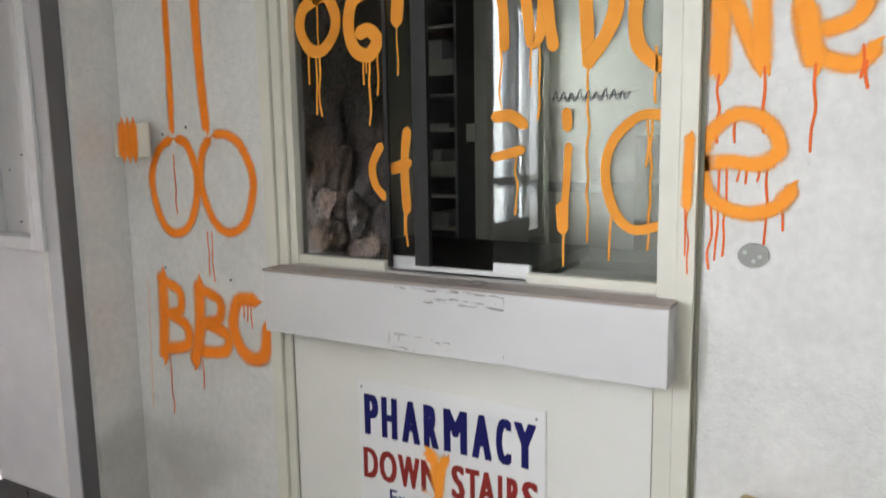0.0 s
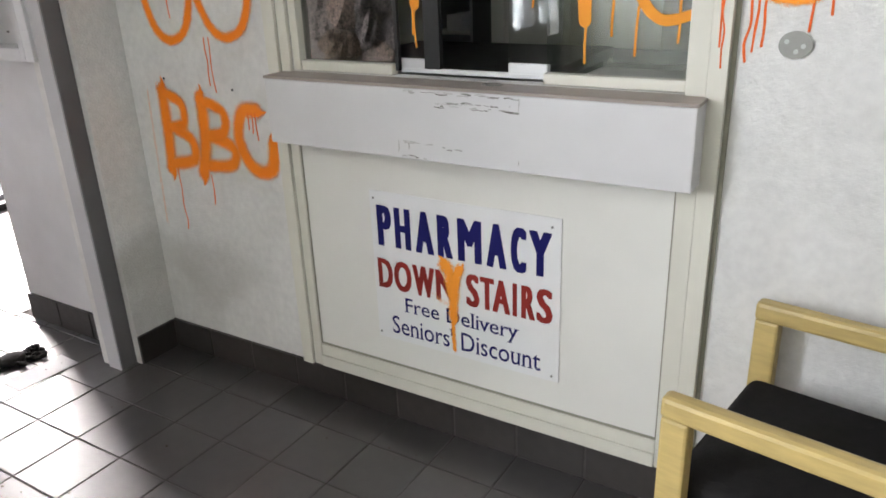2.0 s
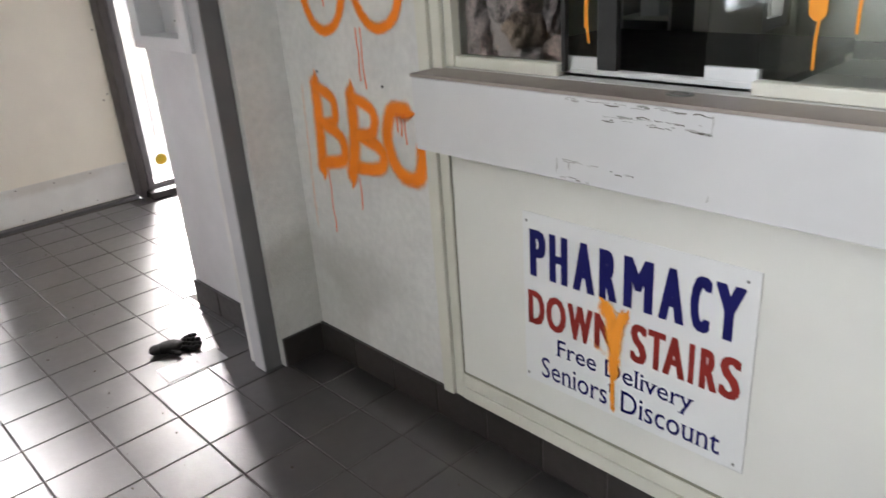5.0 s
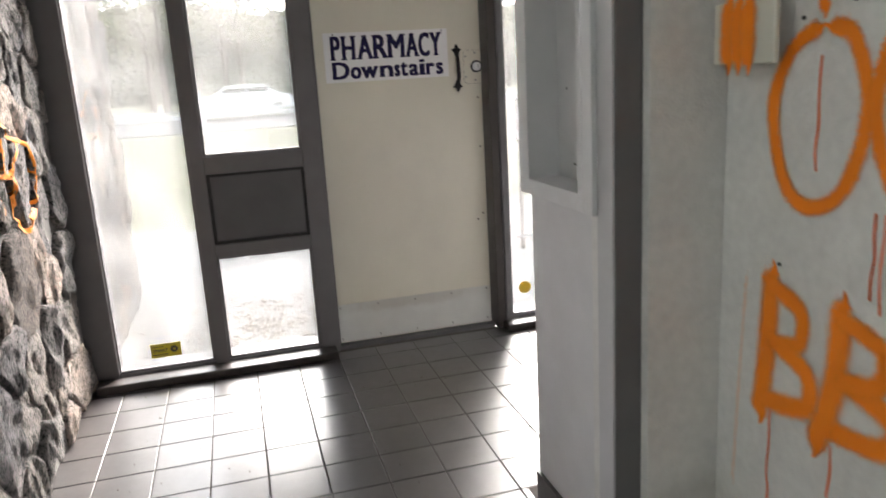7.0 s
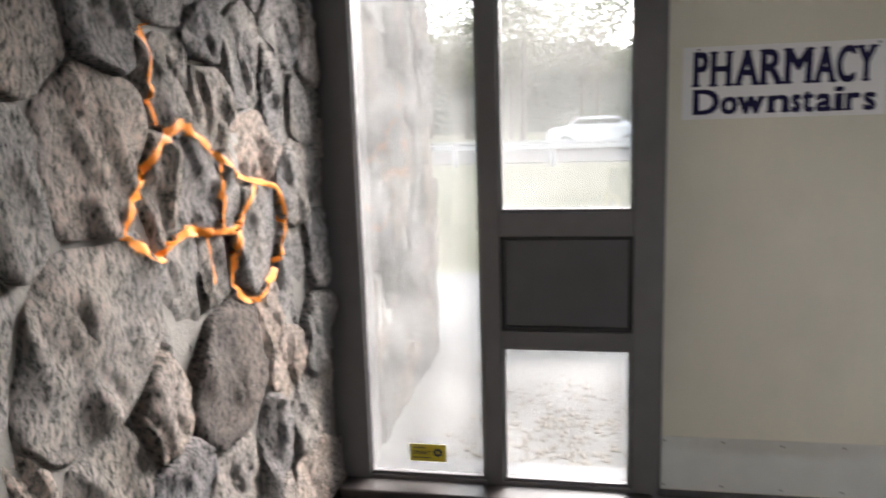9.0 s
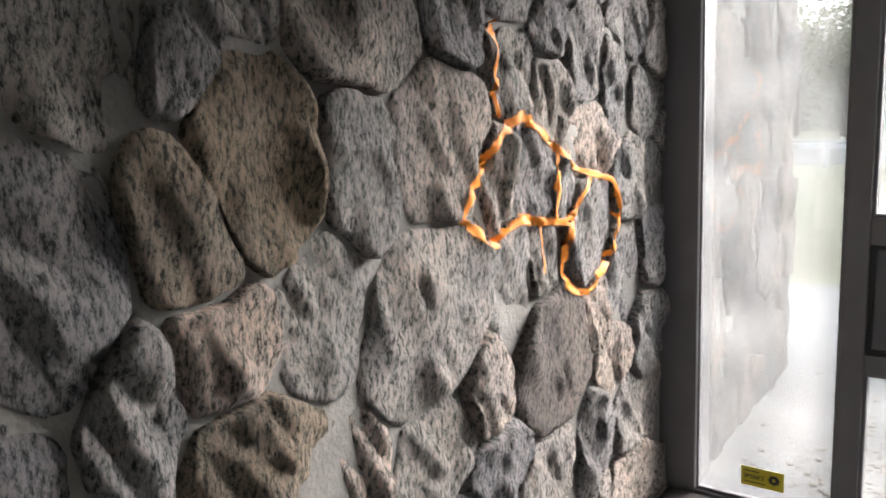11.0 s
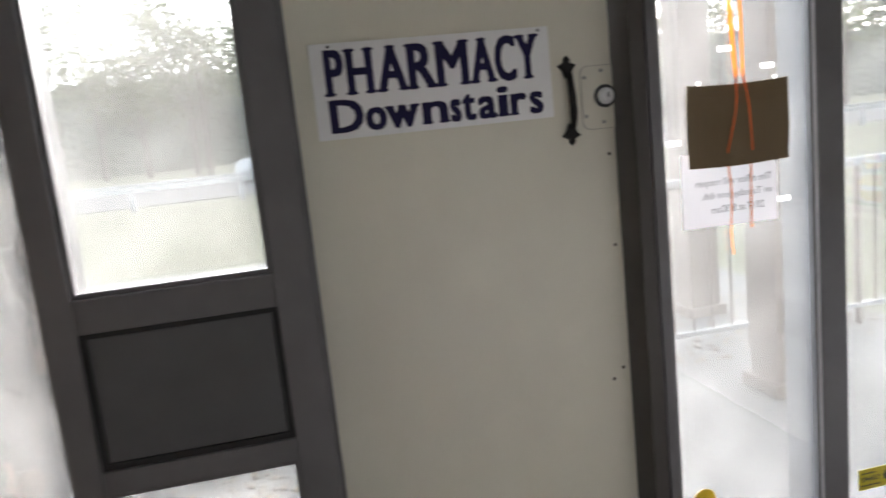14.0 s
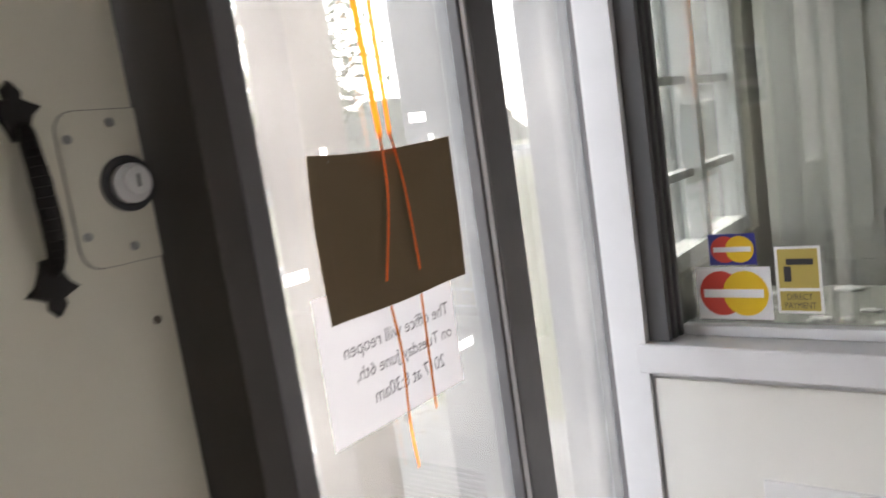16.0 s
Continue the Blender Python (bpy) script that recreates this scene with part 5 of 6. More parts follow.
for y, z in ((4.195, 0.605), (4.155, 0.613)):
    part("screw", disc(wall_frame((3.018, 0, 0), "-x"), -y, z, 0.005, 0.005, 0.002, 10), "ink", vt)
local(vt)
CM = wall_frame((3.1158, 0, 0), "-x")
CN = wall_frame((3.1152, 0, 0), "-x")
CO = wall_frame((3.1146, 0, 0), "-x")
for k, (x0, x1, z0, z1, bg) in enumerate(((-4.332, -4.241, 1.070, 1.133, "cardblue"), (-4.364, -4.218, 0.957, 1.065, "paper"))):
    c = thing("card_sticker", "card payment sticker with red and yellow discs on the glass", "sticker", (3.115, -x0, z0), group="card stickers")
    part("label", plate(CM, x0, x1, z0, z1, 0.0004), bg, c)
    w, h = x1 - x0, z1 - z0
    part("red_disc", disc(CN, x0 + w * 0.34, z0 + h * 0.5, w * 0.30, w * 0.30 if k == 0 else h * 0.43, 0.0003, 28), "cardred", c)
    part("yellow_disc", disc(CN, x0 + w * 0.66, z0 + h * 0.5, w * 0.30, w * 0.30 if k == 0 else h * 0.43, 0.0005, 28), "cardyellow", c)
    part("bar", plate(CO, x0 + w * 0.1, x1 - w * 0.1, z0 + h * 0.42, z0 + h * 0.58, 0.0003), "white", c)
    local(c)
c = thing("card_sticker", "gold direct payment sticker with a dark mark on the glass", "sticker", (3.115, 4.2, 0.973), group="card stickers")
part("label", plate(CM, -4.208, -4.127, 0.972, 1.104, 0.0004), "paper", c)
part("field", plate(CN, -4.203, -4.132, 1.022, 1.099, 0.0004), "gold", c)
part("field", plate(CN, -4.203, -4.132, 0.977, 1.016, 0.0004), "gold", c)
part("mark", plate(CO, -4.193, -4.180, 1.035, 1.065, 0.0003), "ink", c)
part("bar", plate(CO, -4.188, -4.140, 1.068, 1.080, 0.0003), "ink", c)
letters("DIRECT", CO, -4.190, -4.145, 0.999, 1.011, "dirty", c)
letters("PAYMENT", CO, -4.195, -4.140, 0.982, 0.994, "dirty", c)
local(c)

# ---- chair beside the reception window ----
ch = thing("armchair", "blond wood armchair with black seat, sideways against the wall", "chair", (1.262, 0.240, 0))
ch.rotation_euler = (0, 0, radians(-9.5))


def arm_loop(x):
    bm = bmesh.new()
    box(bm, x, x + 0.035, -0.05, 0.0, 0, 0.602, bevel=0.006)
    box(bm, x, x + 0.035, -0.595, -0.545, 0, 0.602, bevel=0.006)
    box(bm, x - 0.001, x + 0.036, -0.597, 0.002, 0.6, 0.642, bevel=0.009)
    return bm


part("arm_frame", arm_loop(0.0), "wood", ch)
part("arm_frame", arm_loop(0.445), "wood", ch)
part("seat_rail", B(0.035, 0.445, -0.06, -0.025, 0.33, 0.39, bevel=0.004), "wood", ch)
part("seat_rail", B(0.035, 0.445, -0.56, -0.525, 0.33, 0.39, bevel=0.004), "wood", ch)
part("seat", B(0.038, 0.442, -0.54, -0.01, 0.39, 0.475, bevel=0.025, seg=4), "cushion", ch, "black fabric seat cushion", smooth=True)
part("backrest", B(0.038, 0.442, -0.6, -0.54, 0.44, 0.86, bevel=0.02, seg=3), "cushion", ch, smooth=True)
part("back_post", B(0.038, 0.072, -0.635, -0.602, 0.3, 0.86, bevel=0.004), "wood", ch)
part("back_post", B(0.408, 0.442, -0.635, -0.602, 0.3, 0.86, bevel=0.004), "wood", ch)

# ---- litter on the floor ----
gl = thing("rubber_glove", "crumpled black work glove lying on the tiles", "glove", (1.40, 2.59, 0))
bm = bmesh.new()


def blob(x, y, z, rx, ry, rz, a):
    bmesh.ops.create_uvsphere(bm, u_segments=14, v_segments=8, radius=1, matrix=Matrix.Translation((x, y, z)) @ Matrix.Rotation(a, 4, "Z") @ Matrix.Diagonal((rx, ry, rz, 1)))


ax = Vector((0.9, -0.33, 0)).normalized()
ay = Vector((-ax.y, ax.x, 0))
base = Vector((1.372, 2.600, 0.018))
blob(*base, 0.055, 0.042, 0.018, -0.35)
blob(*(base - ax * 0.045), 0.03, 0.034, 0.015, -0.35)
for k, (o, l, turn) in enumerate(((0.034, 0.055, 0.35), (0.014, 0.066, 0.12), (-0.008, 0.068, -0.08), (-0.028, 0.058, -0.3))):
    p = base + ax * 0.045 + ay * o
    d = (ax * math.cos(turn) + ay * math.sin(turn))
    for j in range(4):
        q = p + d * l * (j + 0.5) / 4
        blob(q.x, q.y, 0.014 + 0.006 * math.sin(j + k), 0.013, 0.0095, 0.0095, math.atan2(d.y, d.x))
d = (ax * 0.6 - ay * 0.8)
for j in range(3):
    q = base + ax * 0.0 - ay * 0.03 + d * 0.017 * (j + 0.5)
    blob(q.x, q.y, 0.013, 0.013, 0.011, 0.010, math.atan2(d.y, d.x))
for v in bm.verts:
    v.co += Vector((noise.noise(v.co * 60), noise.noise(v.co * 60 + Vector((9, 0, 0))), 0.6 * noise.noise(v.co * 60 + Vector((0, 9, 0))))) * 0.005
    v.co.z = max(v.co.z, 0.0005)
part("shell", bm, "cushion", gl, smooth=True)
local(gl)
cdp = thing("paper_card", "blank white card lying on the tiles", "card", (1.38, 2.44, 0))
bm = box(bmesh.new(), -0.11, 0.11, -0.055, 0.055, 0.0012, 0.0022)
bm.transform(Matrix.Rotation(-0.05, 4, "Z"))
part("sheet", bm, "paper", cdp)
lf = thing("shell_scrap", "small ribbed grey scrap lying on the floor", "scrap", (1.05, 1.50, 0))
bm = bmesh.new()
for i in range(6):
    box(bm, -0.018 + i * 0.006, -0.013 + i * 0.006, -0.02 + abs(i - 2.5) * 0.003, 0.02 - abs(i - 2.5) * 0.004, 0.0, 0.005, bevel=0.001)
part("body", bm, "mortar", lf)
sk = thing("white_stick", "short white plastic stick on the floor", "stick", (1.19, 1.335, 0.003))
part("body", cyl(bmesh.new(), (-0.012, -0.02, 0.001), (0.012, 0.02, 0.001), 0.003, seg=8), "white", sk)
bm = bmesh.new()
for i in range(170):
    x, y = random.uniform(0.1, 1.7), random.uniform(0.3, 4.4)
    if x < 0.25 and y > 1.9:
        continue
    s = random.uniform(0.0012, 0.0045)
    bmesh.ops.create_icosphere(bm, subdivisions=1, radius=s, matrix=Matrix.Translation((x, y, s * 0.4)) @ Matrix.Diagonal((1, random.uniform(0.5, 1.8), 0.5, 1)))
tagged(link_mesh("floor_grit", bm, "dirty"), "scattered dark grit and crumbs on the tiles", "grit", kind="stuff")

# ---- outdoors ----
setting("ground", boxes((-260, 260, 9.0, 420, -0.5, -0.15), (-260, 260, -260, -2.9, -0.5, -0.15), (-260, -1.7, -2.9, 9.0, -0.5, -0.15), (4.8, 260, -2.9, 9.0, -0.5, -0.15)), "grass", "rough spring lawn around the building", "ground")
setting("pavement", boxes((-1.7, 4.8, 4.72, 9.0, -0.5, -0.10), (-1.7, -0.43, 2.06, 4.72, -0.5, -0.10), (-1.7, -1.5, -2.9, 2.06, -0.5, -0.10)), "concrete", "pale concrete walkway outside the entrance", "pavement")
setting("road", boxes((-200, 200, 27, 44, -0.16, -0.13)), "asphalt", "grey road beyond the lawn", "road")
bm = bmesh.new()
for i in range(420):
    x, y = random.uniform(3.1, 4.8), random.uniform(6.35, 7.6)
    bmesh.ops.create_icosphere(bm, subdivisions=1, radius=random.uniform(0.006, 0.02), matrix=Matrix.Translation((x, y, -0.096)) @ Matrix.Diagonal((1, 1.5, 0.4, 1)))
for i in range(700):
    x, y = random.gauss(0.87, 0.35), random.gauss(5.31, 0.4)
    bmesh.ops.create_icosphere(bm, subdivisions=1, radius=random.uniform(0.005, 0.018), matrix=Matrix.Translation((x, y, -0.096)) @ Matrix.Diagonal((1, random.uniform(0.6, 1.6), 0.4, 1)))
tagged(link_mesh("leaf_litter", bm, "mulch"), "dry leaf litter at the edge of the walkway", "leaves", kind="stuff")


def porch_post(x, y):
    p = thing("porch_post", "square weathered timber porch post on a plinth", "post", (x, y, -0.10), group="porch posts")
    part("shaft", B(-0.11, 0.11, -0.11, 0.11, 0.06, 2.7, bevel=0.01), "timber", p)
    part("plinth", B(-0.14, 0.14, -0.14, 0.14, 0, 0.07, bevel=0.008), "timber", p)


porch_post(3.50, 5.86)
porch_post(3.9, 7.3)
rl = thing("railing", "white-grey metal railing with thin balusters along the walkway", "railing", (3.6, 6.55, -0.10))
part("handrail", B(-0.6, 1.9, -0.025, 0.025, 0.98, 1.03, bevel=0.006), "lightgrey", rl)
part("bottom_rail", B(-0.6, 1.9, -0.02, 0.02, 0.10, 0.13, bevel=0.004), "lightgrey", rl)
for i in range(20):
    part("baluster", cyl(bmesh.new(), (-0.55 + i * 0.125, 0, 0.0 if i % 6 == 0 else 0.13), (-0.55 + i * 0.125, 0, 0.98), 0.02 if i % 6 == 0 else 0.009, seg=8), "timber", rl)
gr = thing("guard_rail", "galvanised road guard rail on short posts", "guard rail", (0, 25, -0.15))
part("beam", boxes((-40, 40, -0.03, 0.03, 0.55, 0.68), (-40, 40, -0.05, -0.03, 0.72, 0.8), bevel=0.01), "zinc", gr)
for i in range(27):
    part("post", B(-39 + i * 3, -38.88 + i * 3, 0.03, 0.15, 0, 0.8), "zinc", gr)


def car(x, y, paint, label, turn):
    c = thing("parked_car", label, "car", (x, y, -0.13))
    c.rotation_euler = (0, 0, turn)
    bm = bmesh.new()
    prof = [(-2.1, 0.35), (-2.15, 0.75), (-1.9, 0.95), (-1.2, 1.02), (-0.7, 1.42), (0.8, 1.45), (1.5, 1.02), (2.05, 0.9), (2.15, 0.55), (2.1, 0.35)]
    rows = [[bm.verts.new((px, s * 0.85 * (0.86 if pz > 1.2 else 1), pz)) for px, pz in prof] for s in (-1, 1)]
    n = len(prof)
    for i in range(n):
        bm.faces.new((rows[0][i], rows[0][(i + 1) % n], rows[1][(i + 1) % n], rows[1][i]))
    bm.faces.new(rows[0])
    bm.faces.new(rows[1][::-1])
    bmesh.ops.recalc_face_normals(bm, faces=bm.faces)
    bmesh.ops.bevel(bm, geom=bm.edges[:], offset=0.05, segments=2, affect="EDGES")
    part("body", bm, paint, c, smooth=False)
    for s in (-1, 1):
        part("side_window", boxes((-0.95, 0.05, s * 0.80 - 0.03, s * 0.80 + 0.03, 1.06, 1.32), (0.12, 1.0, s * 0.80 - 0.03, s * 0.80 + 0.03, 1.06, 1.32)), "black", c)
        for wx in (-1.35, 1.35):
            w = part("wheel", cyl(bmesh.new(), (wx, s * 0.74, 0.32), (wx, s * 0.90, 0.32), 0.32, seg=20), "black", c)
            part("rim", cyl(bmesh.new(), (wx, s * 0.895, 0.32), (wx, s * 0.915, 0.32), 0.2, seg=16), "zinc", w)


car(1.5, 36, "carwhite", "white parked car beyond the guard rail", 0.1)


def tree(x, y, h, seed):
    rnd = random.Random(seed)
    t = thing("tree", "tall roadside tree with thin spring foliage", "tree", (x, y, -0.15), group="roadside trees")
    bm, lm = bmesh.new(), bmesh.new()
    cyl(bm, (0, 0, 0), (0.1, 0, h * 0.45), 0.22, 0.13, 10)
    tips = []
    for i in range(9):
        a, z0 = rnd.uniform(0, 6.28), h * rnd.uniform(0.16, 0.5)
        e = Vector((math.cos(a) * h * rnd.uniform(0.12, 0.3), math.sin(a) * h * rnd.uniform(0.12, 0.3), z0 + h * rnd.uniform(0.2, 0.5)))
        cyl(bm, (0.08, 0, z0), e, 0.07, 0.02, 6)
        for k in range(4):
            f = Vector((0.08, 0, z0)).lerp(e, rnd.uniform(0.4, 1)) + Vector((rnd.uniform(-1, 1), rnd.uniform(-1, 1), rnd.uniform(-0.2, 1))) * h * 0.1
            cyl(bm, Vector((0.08, 0, z0)).lerp(e, rnd.uniform(0.5, 0.9)), f, 0.025, 0.008, 5)
            tips.append(f)
    verts, faces = [], []
    for f in tips:
        for k in range(44):
            p = f + Vector((rnd.gauss(0, 1), rnd.gauss(0, 1), rnd.gauss(0, 0.8))) * h * 0.055
            u = Vector((rnd.uniform(-1, 1), rnd.uniform(-1, 1), rnd.uniform(-1, 1))).normalized() * rnd.uniform(0.10, 0.24)
            v = u.orthogonal().normalized() * u.length * 0.6
            i0 = len(verts)
            verts += [p - u, p + v, p + u, p - v]
            faces.append((i0, i0 + 1, i0 + 2, i0 + 3))
    part("trunk", bm, "bark", t)
    me = bpy.data.meshes.new("crown")
    me.from_pydata([tuple(v) for v in verts], [], faces)
    me.materials.append(M["leaf"])
    cr = new("crown", me)
    cr.parent = t
    lm.free()


for i in range(26):
    tree(-24 + i * 2.6 + (i * 7 % 5) * 0.5, 47 + (i * 13 % 17), 10 + (i * 37 % 6), 40 + i)
for i, (x, y) in enumerate(((22, 24), (12, 18), (15, 29), (26, 33))):
    tree(x, y, 9 + i, 90 + i)

bm = bmesh.new()
rows = []
for i in range(181):
    x = -90 + i * 1.2
    top = 9 + 2.4 * noise.noise(Vector((x * 0.09, 0, 2))) + 1.6 * noise.noise(Vector((x * 0.5, 0, 5)))
    rows.append([bm.verts.new((x + 0.4 * noise.noise(Vector((x, k * 1.3, 1))), 74 + k * 0.9 + 1.8 * noise.noise(Vector((x * 0.45, k * 0.9, 9))), -0.3 + top * k / 9)) for k in range(10)])
for a, b in zip(rows, rows[1:]):
    for k in range(9):
        bm.faces.new((a[k], b[k], b[k + 1], a[k + 1]))
bmesh.ops.recalc_face_normals(bm, faces=bm.faces)
setting("backdrop", bm, "woods", "hazy grey-green woods in the distance", "woods", smooth=True)

# ---- fieldstone wall ----
# each stone: place along the wall, height, half width, half height, lean to the far side in degrees
STONES_UPPER = [(2.64, 1.50, 0.062, 0.088, 0), (2.77, 1.58, 0.065, 0.061, 0), (3.02, 1.57, 0.177, 0.121, 0), (2.77, 1.34, 0.128, 0.166, -8), (3.00, 1.31, 0.095, 0.149, -10), (3.25, 1.33, 0.165, 0.175, -6), (3.31, 1.62, 0.11, 0.11, 0), (2.63, 1.23, 0.08, 0.136, -20)]
STONES_LOWER = [(2.89, 1.05, 0.10, 0.138, 20), (2.67, 1.05, 0.102, 0.101, 10), (3.18, 0.98, 0.175, 0.235, 38), (2.54, 1.00, 0.061, 0.105, -8), (2.73, 0.87, 0.149, 0.08, 15), (2.93, 0.755, 0.125, 0.10, 10), (3.18, 0.69, 0.13, 0.13, 12), (3.73, 0.74, 0.215, 0.195, -3),
                (3.38, 0.76, 0.085, 0.10, -15), (3.43, 0.55, 0.145, 0.098, 0), (3.71, 0.43, 0.16, 0.11, 0), (3.97, 0.42, 0.12, 0.15, 10)]
STONES_SPRAYED = [(3.43, 1.25, 0.09, 0.105, 15), (3.63, 1.26, 0.10, 0.11, -12), (3.94, 1.07, 0.14, 0.15, 5), (3.79, 1.19, 0.05, 0.07, 0), (3.53, 0.98, 0.08, 0.145, 0), (3.68, 1.02, 0.07, 0.09, 0), (3.54, 1.50, 0.08, 0.115, -8), (3.70, 1.43, 0.10, 0.10, -5), (3.72, 1.62, 0.095, 0.069, 0),
                  (3.92, 1.58, 0.11, 0.135, -5), (3.96, 1.32, 0.14, 0.095, 0), (3.44, 1.56, 0.022, 0.06, 0)]
STONES_EDGE = [(4.13, 1.47, 0.09, 0.14, -8), (4.37, 1.43, 0.13, 0.09, 0), (4.21, 1.19, 0.10, 0.125, 5), (4.18, 0.91, 0.14, 0.15, 5), (4.41, 0.97, 0.10, 0.14, 0), (4.10, 0.64, 0.11, 0.12, 4), (4.36, 0.66, 0.12, 0.14, 4), (4.22, 0.42, 0.10, 0.125, 0), (4.42, 0.39, 0.09, 0.12, 0), (4.25, 0.18, 0.19, 0.12, 0),
               (4.24, 1.72, 0.15, 0.12, 0), (4.43, 1.20, 0.095, 0.10, 0), (4.44, 1.64, 0.10, 0.12, 0)]
FIX = STONES_UPPER + STONES_LOWER + STONES_SPRAYED + STONES_EDGE
DARK, TAN = STONES_LOWER[7], (STONES_UPPER[3], STONES_UPPER[7], STONES_LOWER[1], STONES_LOWER[4])
rnd = random.Random(5)


def reach(q, ang):
    """Half size of a leaning stone in one direction."""
    a = ang + radians(q[4])
    return 1 / math.hypot(math.cos(a) / q[2], math.sin(a) / q[3])


def scatter(fixed, y0, y1, z0, z1, size):
    """Fill the rest of the wall with stones of many sizes that just touch."""
    lot = list(fixed)
    for k in range(8000):
        grow = size * (1.25 if k < 1500 else 1.0 if k < 3500 else 0.75 if k < 6000 else 0.55)
        c = (rnd.uniform(y0, y1), rnd.uniform(z0, z1), grow * rnd.uniform(0.7, 1.15), grow * rnd.uniform(0.85, 1.35), rnd.uniform(-25, 25))
        if all(math.hypot(c[0] - q[0], c[1] - q[1]) > 0.9 * (reach(c, math.atan2(c[1] - q[1], c[0] - q[0])) + reach(q, math.atan2(c[1] - q[1], c[0] - q[0]))) for q in lot):
            lot.append(c)
    return lot


def outline(c, lot, y0, y1, z0, z1, n=44):
    """How far a stone reaches in every direction before another one is nearer."""
    near = [q for q in lot if q is not c and math.hypot(q[0] - c[0], q[1] - c[1]) < 0.75]
    ps = np.array([c] + near)
    lean = -np.radians(ps[:, 4])
    cos, sin, mean = np.cos(lean), np.sin(lean), np.sqrt(ps[:, 2] * ps[:, 3])
    far = np.linspace(0.01, 0.42, 206)
    out = []
    for k in range(n):
        a = 6.28319 * k / n
        y, z = c[0] + far * math.cos(a), c[1] + far * math.sin(a)
        dy, dz = y[:, None] - ps[None, :, 0], z[:, None] - ps[None, :, 1]
        gap = (np.hypot((dy * cos + dz * sin) / ps[:, 2], (dz * cos - dy * sin) / ps[:, 3]) - 1) * mean
        stop = (gap[:, 1:].min(axis=1) < gap[:, 0]) | (y < y0) | (y > y1) | (z < z0) | (z > z1) | (gap[:, 0] > 0.17)
        r = far[int(np.argmax(stop))] if stop.any() else far[-1]
        out.append(Vector((c[0] + r * math.cos(a), c[1] + r * math.sin(a))))
    return out


def stone_mesh(poly, seed, rise, c):
    n = len(poly)
    c = Vector(c[:2])
    ringp = [(poly[i - 1] + poly[i] * 2 + poly[(i + 1) % n]) / 4 for i in range(n)]
    total = sum((poly[(i + 1) % n] - poly[i]).length for i in range(n))
    size = math.sqrt(total / 6.28)
    bm = bmesh.new()
    calm = min(1.0, size / 0.17)
    tilt = Vector((rnd.uniform(-0.12, 0.12), rnd.uniform(-0.1, 0.1)))
    rings = []
    off = Vector((seed * 3.1, seed * 1.7, 0))
    facets = [(Vector((rnd.uniform(-0.42, 0.42), rnd.uniform(-0.38, 0.38))), c + Vector((rnd.uniform(-0.6, 0.6), rnd.uniform(-0.6, 0.6))) * size, rnd.uniform(0.004, 0.02)) for _ in range(5)]
    for f, h in ((1.0, -0.03), (0.998, 0.42), (0.985, 0.78), (0.945, 0.95), (0.85, 1.0), (0.72, 1.0), (0.6, 1.01), (0.48, 1.02), (0.36, 1.02), (0.24, 1.02), (0.12, 1.02)):
        ring = []
        for q in ringp:
            d = q - c
            w = c + d * f * (1 - 0.0045 / max(d.length, 0.03)) if f > 0.9 else c + d * f
            jag = noise.noise(Vector((w.x * 22, w.y * 22, 0)) + off) * 0.004 + noise.noise(Vector((w.x * 34 + w.y * 12, w.y * 18, 3)) + off) * 0.005
            big = noise.noise(Vector((w.x * 7, w.y * 4, 7)) + off) * 0.02
            crag = 0.016 - abs(noise.noise(Vector((w.x * 15 + w.y * 6, w.y * 5, 11)) + off)) * 0.05
            chip = max(-0.016, min(0.008, min(s.dot(w - o) + k for s, o, k in facets)))
            x = h * rise + calm * (tilt.dot(w - c) * 0.55 + big * 0.6 - crag * 0.6 + jag + chip * (1.0 if h > 0.9 else 0.5) if h > 0.3 else 0)
            if h <= 0:
                x = h if f == 1.0 else 0.0
            wob = noise.noise(Vector((q.x * 30, q.y * 30, 5))) * 0.008 if 0.9 < f else 0
            ring.append(bm.verts.new((x, w.x + wob * d.x / max(d.length, 0.01), w.y + wob * d.y / max(d.length, 0.01))))
        rings.append(ring)
    for a, b in zip(rings, rings[1:]):
        for i in range(n):
            bm.faces.new((a[i], a[(i + 1) % n], b[(i + 1) % n], b[i]))
    bm.faces.new(rings[-1])
    bmesh.ops.recalc_face_normals(bm, faces=bm.faces)
    return bm


stone_wall = setting("wall_fieldstone", boxes((-0.035, 0.024, 1.9, 4.53, 0, TOP), (-0.035, 0.024, 4.705, 6.55, -0.1, TOP)), "mortar", "rough grey fieldstone wall with deep mortar joints and orange spray", "wall")
all_v, all_f = [], []
for y0, y1, z0, z1, fixed, size in ((1.9, 4.53, 0.0, TOP, FIX, 0.13), (4.706, 6.55, -0.1, TOP, [], 0.14)):
    lot = scatter(fixed, y0, y1, z0, z1, size)
    for i, p in enumerate(lot):
        bm = stone_mesh(outline(p, lot, y0, y1, z0, z1), i + y0, rnd.uniform(0.046, 0.07), p)
        bm.verts.index_update()
        o = len(all_v)
        all_v += [v.co.copy() for v in bm.verts]
        all_f += [[v.index + o for v in f.verts] for f in bm.faces]
        part("stone", bm, "dark_stone" if p == DARK else "tan_stone" if p in TAN else "stone", stone_wall, smooth=True)
from mathutils.bvhtree import BVHTree
tree_s = BVHTree.FromPolygons(all_v, all_f)
SM_ = wall_frame((0.05, 0, 0), "+x")
g = thing("graffiti", "orange sprayed outline following the joints of the stones", "graffiti", (0.04, 3.7, 1.2), group="orange graffiti")
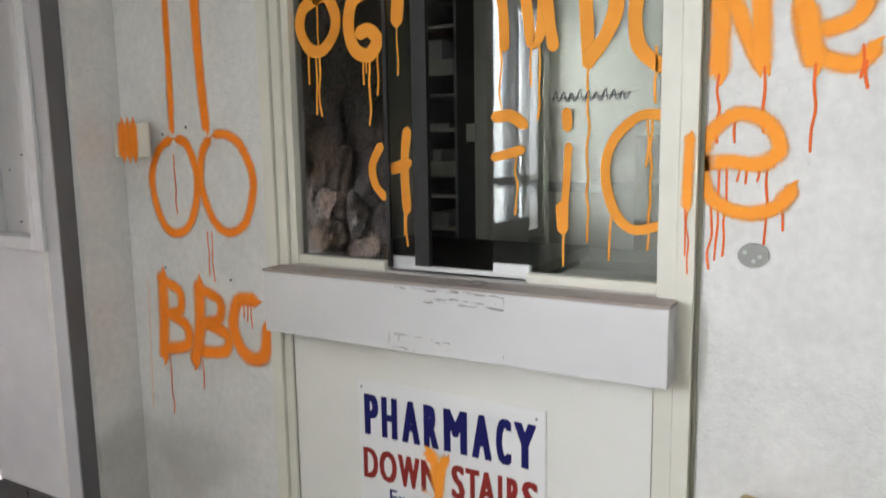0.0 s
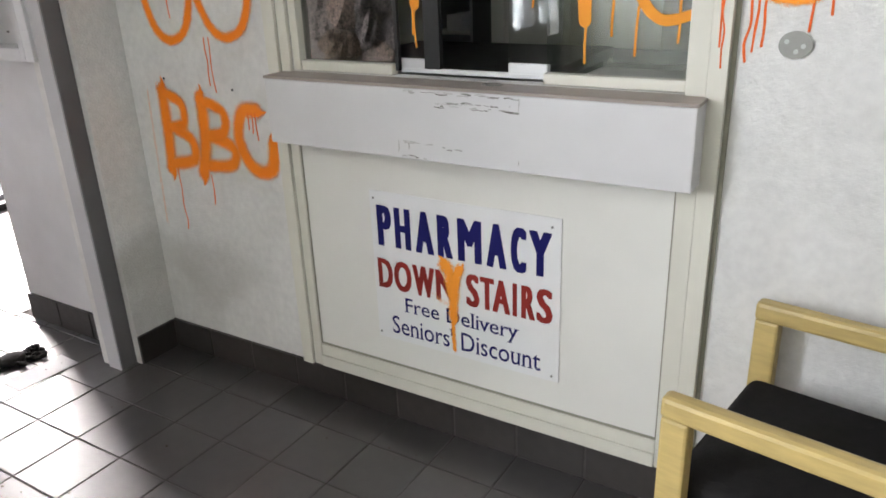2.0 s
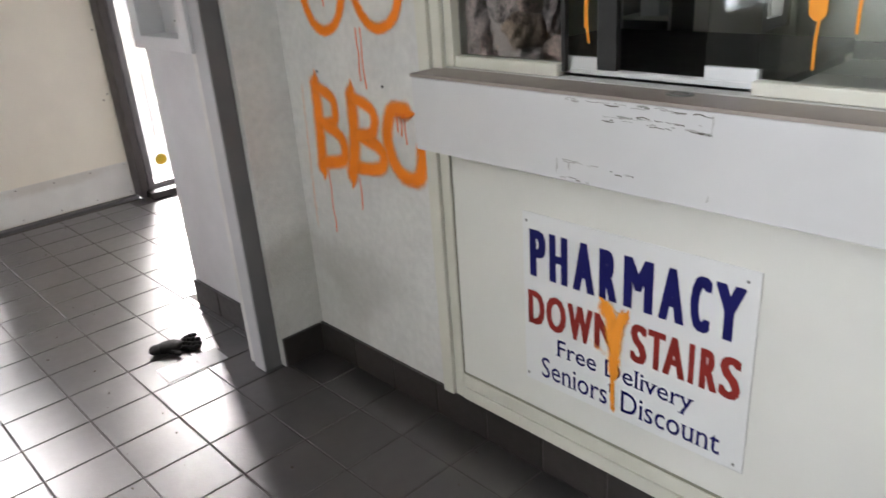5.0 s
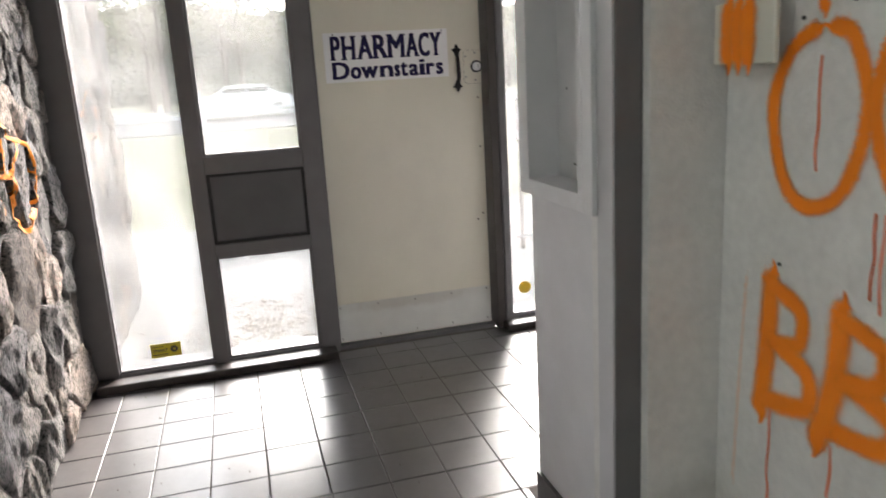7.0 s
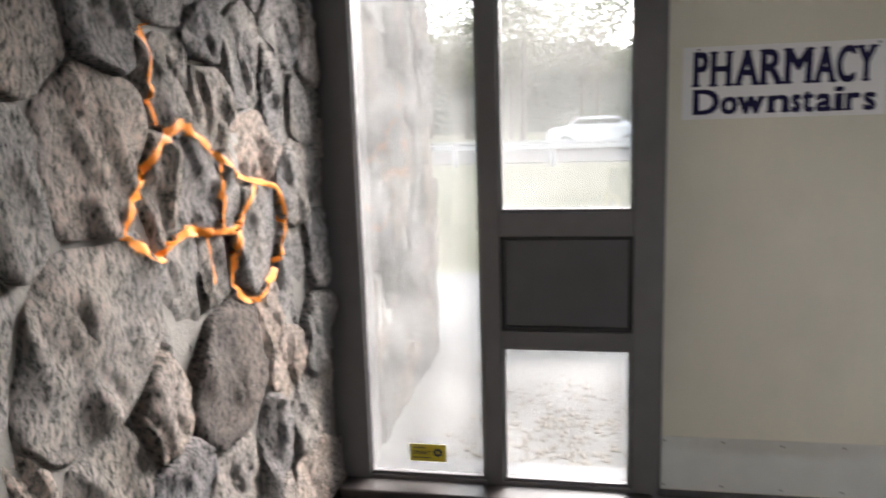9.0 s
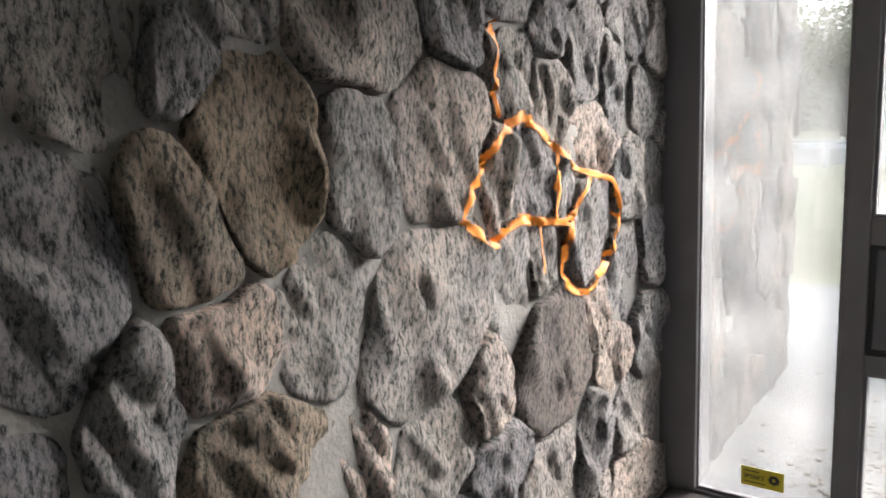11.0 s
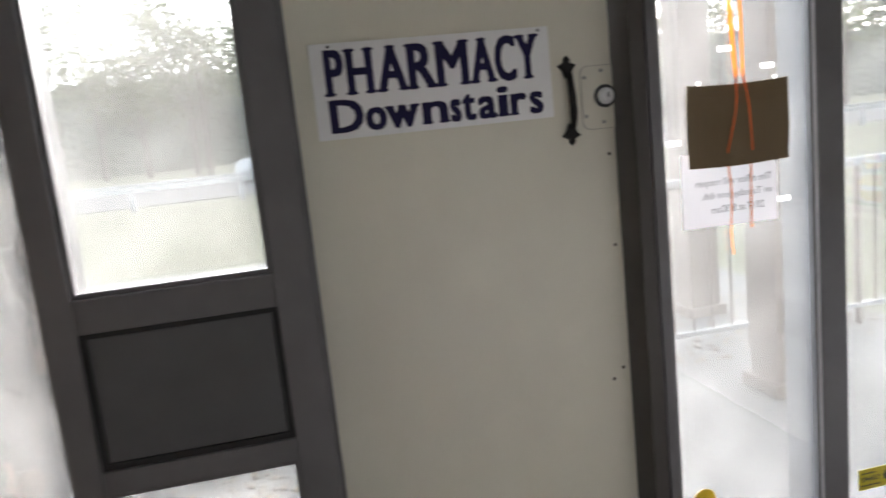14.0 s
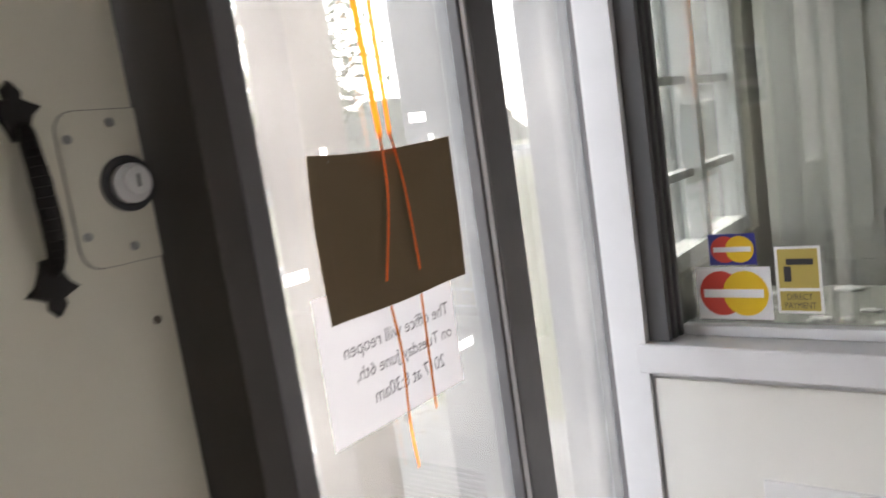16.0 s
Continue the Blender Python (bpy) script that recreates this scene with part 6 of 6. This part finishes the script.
for line, w in (([(3.542, 1.397), (3.640, 1.362), (3.745, 1.303), (3.894, 1.244), (4.076, 1.198), (4.110, 1.087), (4.095, 1.025), (4.033, 0.964), (3.921, 0.898), (3.776, 0.946), (3.773, 1.044), (3.803, 1.112)], 0.026),
                ([(3.803, 1.112), (3.664, 1.128), (3.559, 1.147), (3.482, 1.130), (3.420, 1.105), (3.369, 1.134), (3.311, 1.170), (3.335, 1.225), (3.390, 1.291), (3.454, 1.353), (3.542, 1.397)], 0.028),
                ([(3.455, 1.601), (3.436, 1.517), (3.453, 1.459), (3.472, 1.399)], 0.015), ([(3.448, 1.582), (3.440, 1.504)], 0.032), ([(3.738, 1.293), (3.733, 1.208), (3.717, 1.132)], 0.02),
                ([(3.803, 1.112), (3.860, 1.178), (3.918, 1.218)], 0.02), ([(3.66, 1.12), (3.665, 1.06), (3.66, 1.0)], 0.012)):
    stroke(line, w, SM_, "stonespray", g, onto=tree_s, uneven=0.5)
local(g)

# ---- floor tiles and base tiles ----
P_, X0, Y0 = 0.2032, 0.9968, 1.1546
J = 0.0028


def tile_mesh(name, w, d, h, m):
    bm = bmesh.new()
    e = 0.0014
    lo = [bm.verts.new(p) for p in ((0, 0, -0.012), (w, 0, -0.012), (w, d, -0.012), (0, d, -0.012))]
    mid = [bm.verts.new(p) for p in ((0, 0, h - 0.001), (w, 0, h - 0.001), (w, d, h - 0.001), (0, d, h - 0.001))]
    up = [bm.verts.new(p) for p in ((e, e, h), (w - e, e, h), (w - e, d - e, h), (e, d - e, h))]
    for a, b in ((lo, mid), (mid, up)):
        for i in range(4):
            bm.faces.new((a[i], a[(i + 1) % 4], b[(i + 1) % 4], b[i]))
    bm.faces.new(up)
    me = bpy.data.meshes.new(name)
    bm.to_mesh(me)
    bm.free()
    me.materials.append(M[m])
    return me


full = tile_mesh("tile", P_ - 2 * J, P_ - 2 * J, 0, "tile")
rest = bmesh.new()
for i in range(-12, 11):
    for j in range(-19, 17):
        x0, y0 = X0 + i * P_ + J, Y0 + j * P_ + J
        x1, y1 = x0 + P_ - 2 * J, y0 + P_ - 2 * J
        lim = 1.756 if y0 < 2.1 else (1.632 if y0 < 2.85 else 3.03)
        low = 0.0 if y0 > 1.9 else -1.38
        if x0 > lim - 0.01 or x1 < low or y1 > 4.53 + 0.2 or y0 > 4.5 or y1 < -2.6:
            continue
        cx1, cy1 = min(x1, lim), min(y1, 4.525)
        if x0 > -0.12 and y0 > -0.1:
            me = full if cx1 == x1 and cy1 == y1 else tile_mesh("tile_cut", cx1 - x0, cy1 - y0, 0, "tile")
            o = new("tile", me)
            o.parent, o.location = floor, (x0, y0, random.uniform(-0.0004, 0.0004))
            if me is full:
                k = random.randint(0, 3)
                o.rotation_euler = (0, 0, k * math.pi / 2)
                o.location += Vector(((0, 0), (P_ - 2 * J, 0), (P_ - 2 * J, P_ - 2 * J), (0, P_ - 2 * J))[k]).to_3d()
        else:
            box(rest, x0, cx1, y0, cy1, -0.012, 0)
tagged(part("tile_field", rest, "tile", floor), kind="stuff")
bb = setting("baseboard", boxes((1.758, 1.764, -2.6, 2.15, 0, 0.108), (1.594, 1.75, 2.154, 2.160, 0, 0.108), (1.638, 1.644, 2.304, 2.9, 0, 0.108)), "grout", "dark grout behind the base tiles", "baseboard")
base_me = tile_mesh("base_tile", P_ - 2 * J, 0.108, 0, "basetile")
for j in range(-9, 5):
    o = new("base_tile", base_me)
    o.parent = bb
    o.matrix_local = wall_frame((1.755, Y0 + (j + 1) * P_ - J, 0.001), "-x")
o = new("base_tile", tile_mesh("base_tile_cut", 0.155, 0.108, 0, "basetile"))
o.parent, o.matrix_local = bb, wall_frame((1.595, 2.151, 0.001), "-y")
for j in range(3):
    o = new("base_tile", base_me if j < 2 else tile_mesh("base_tile_end", 0.185, 0.108, 0, "basetile"))
    o.parent, o.matrix_local = bb, wall_frame((1.632, 2.898 - j * P_, 0.001), "-x")
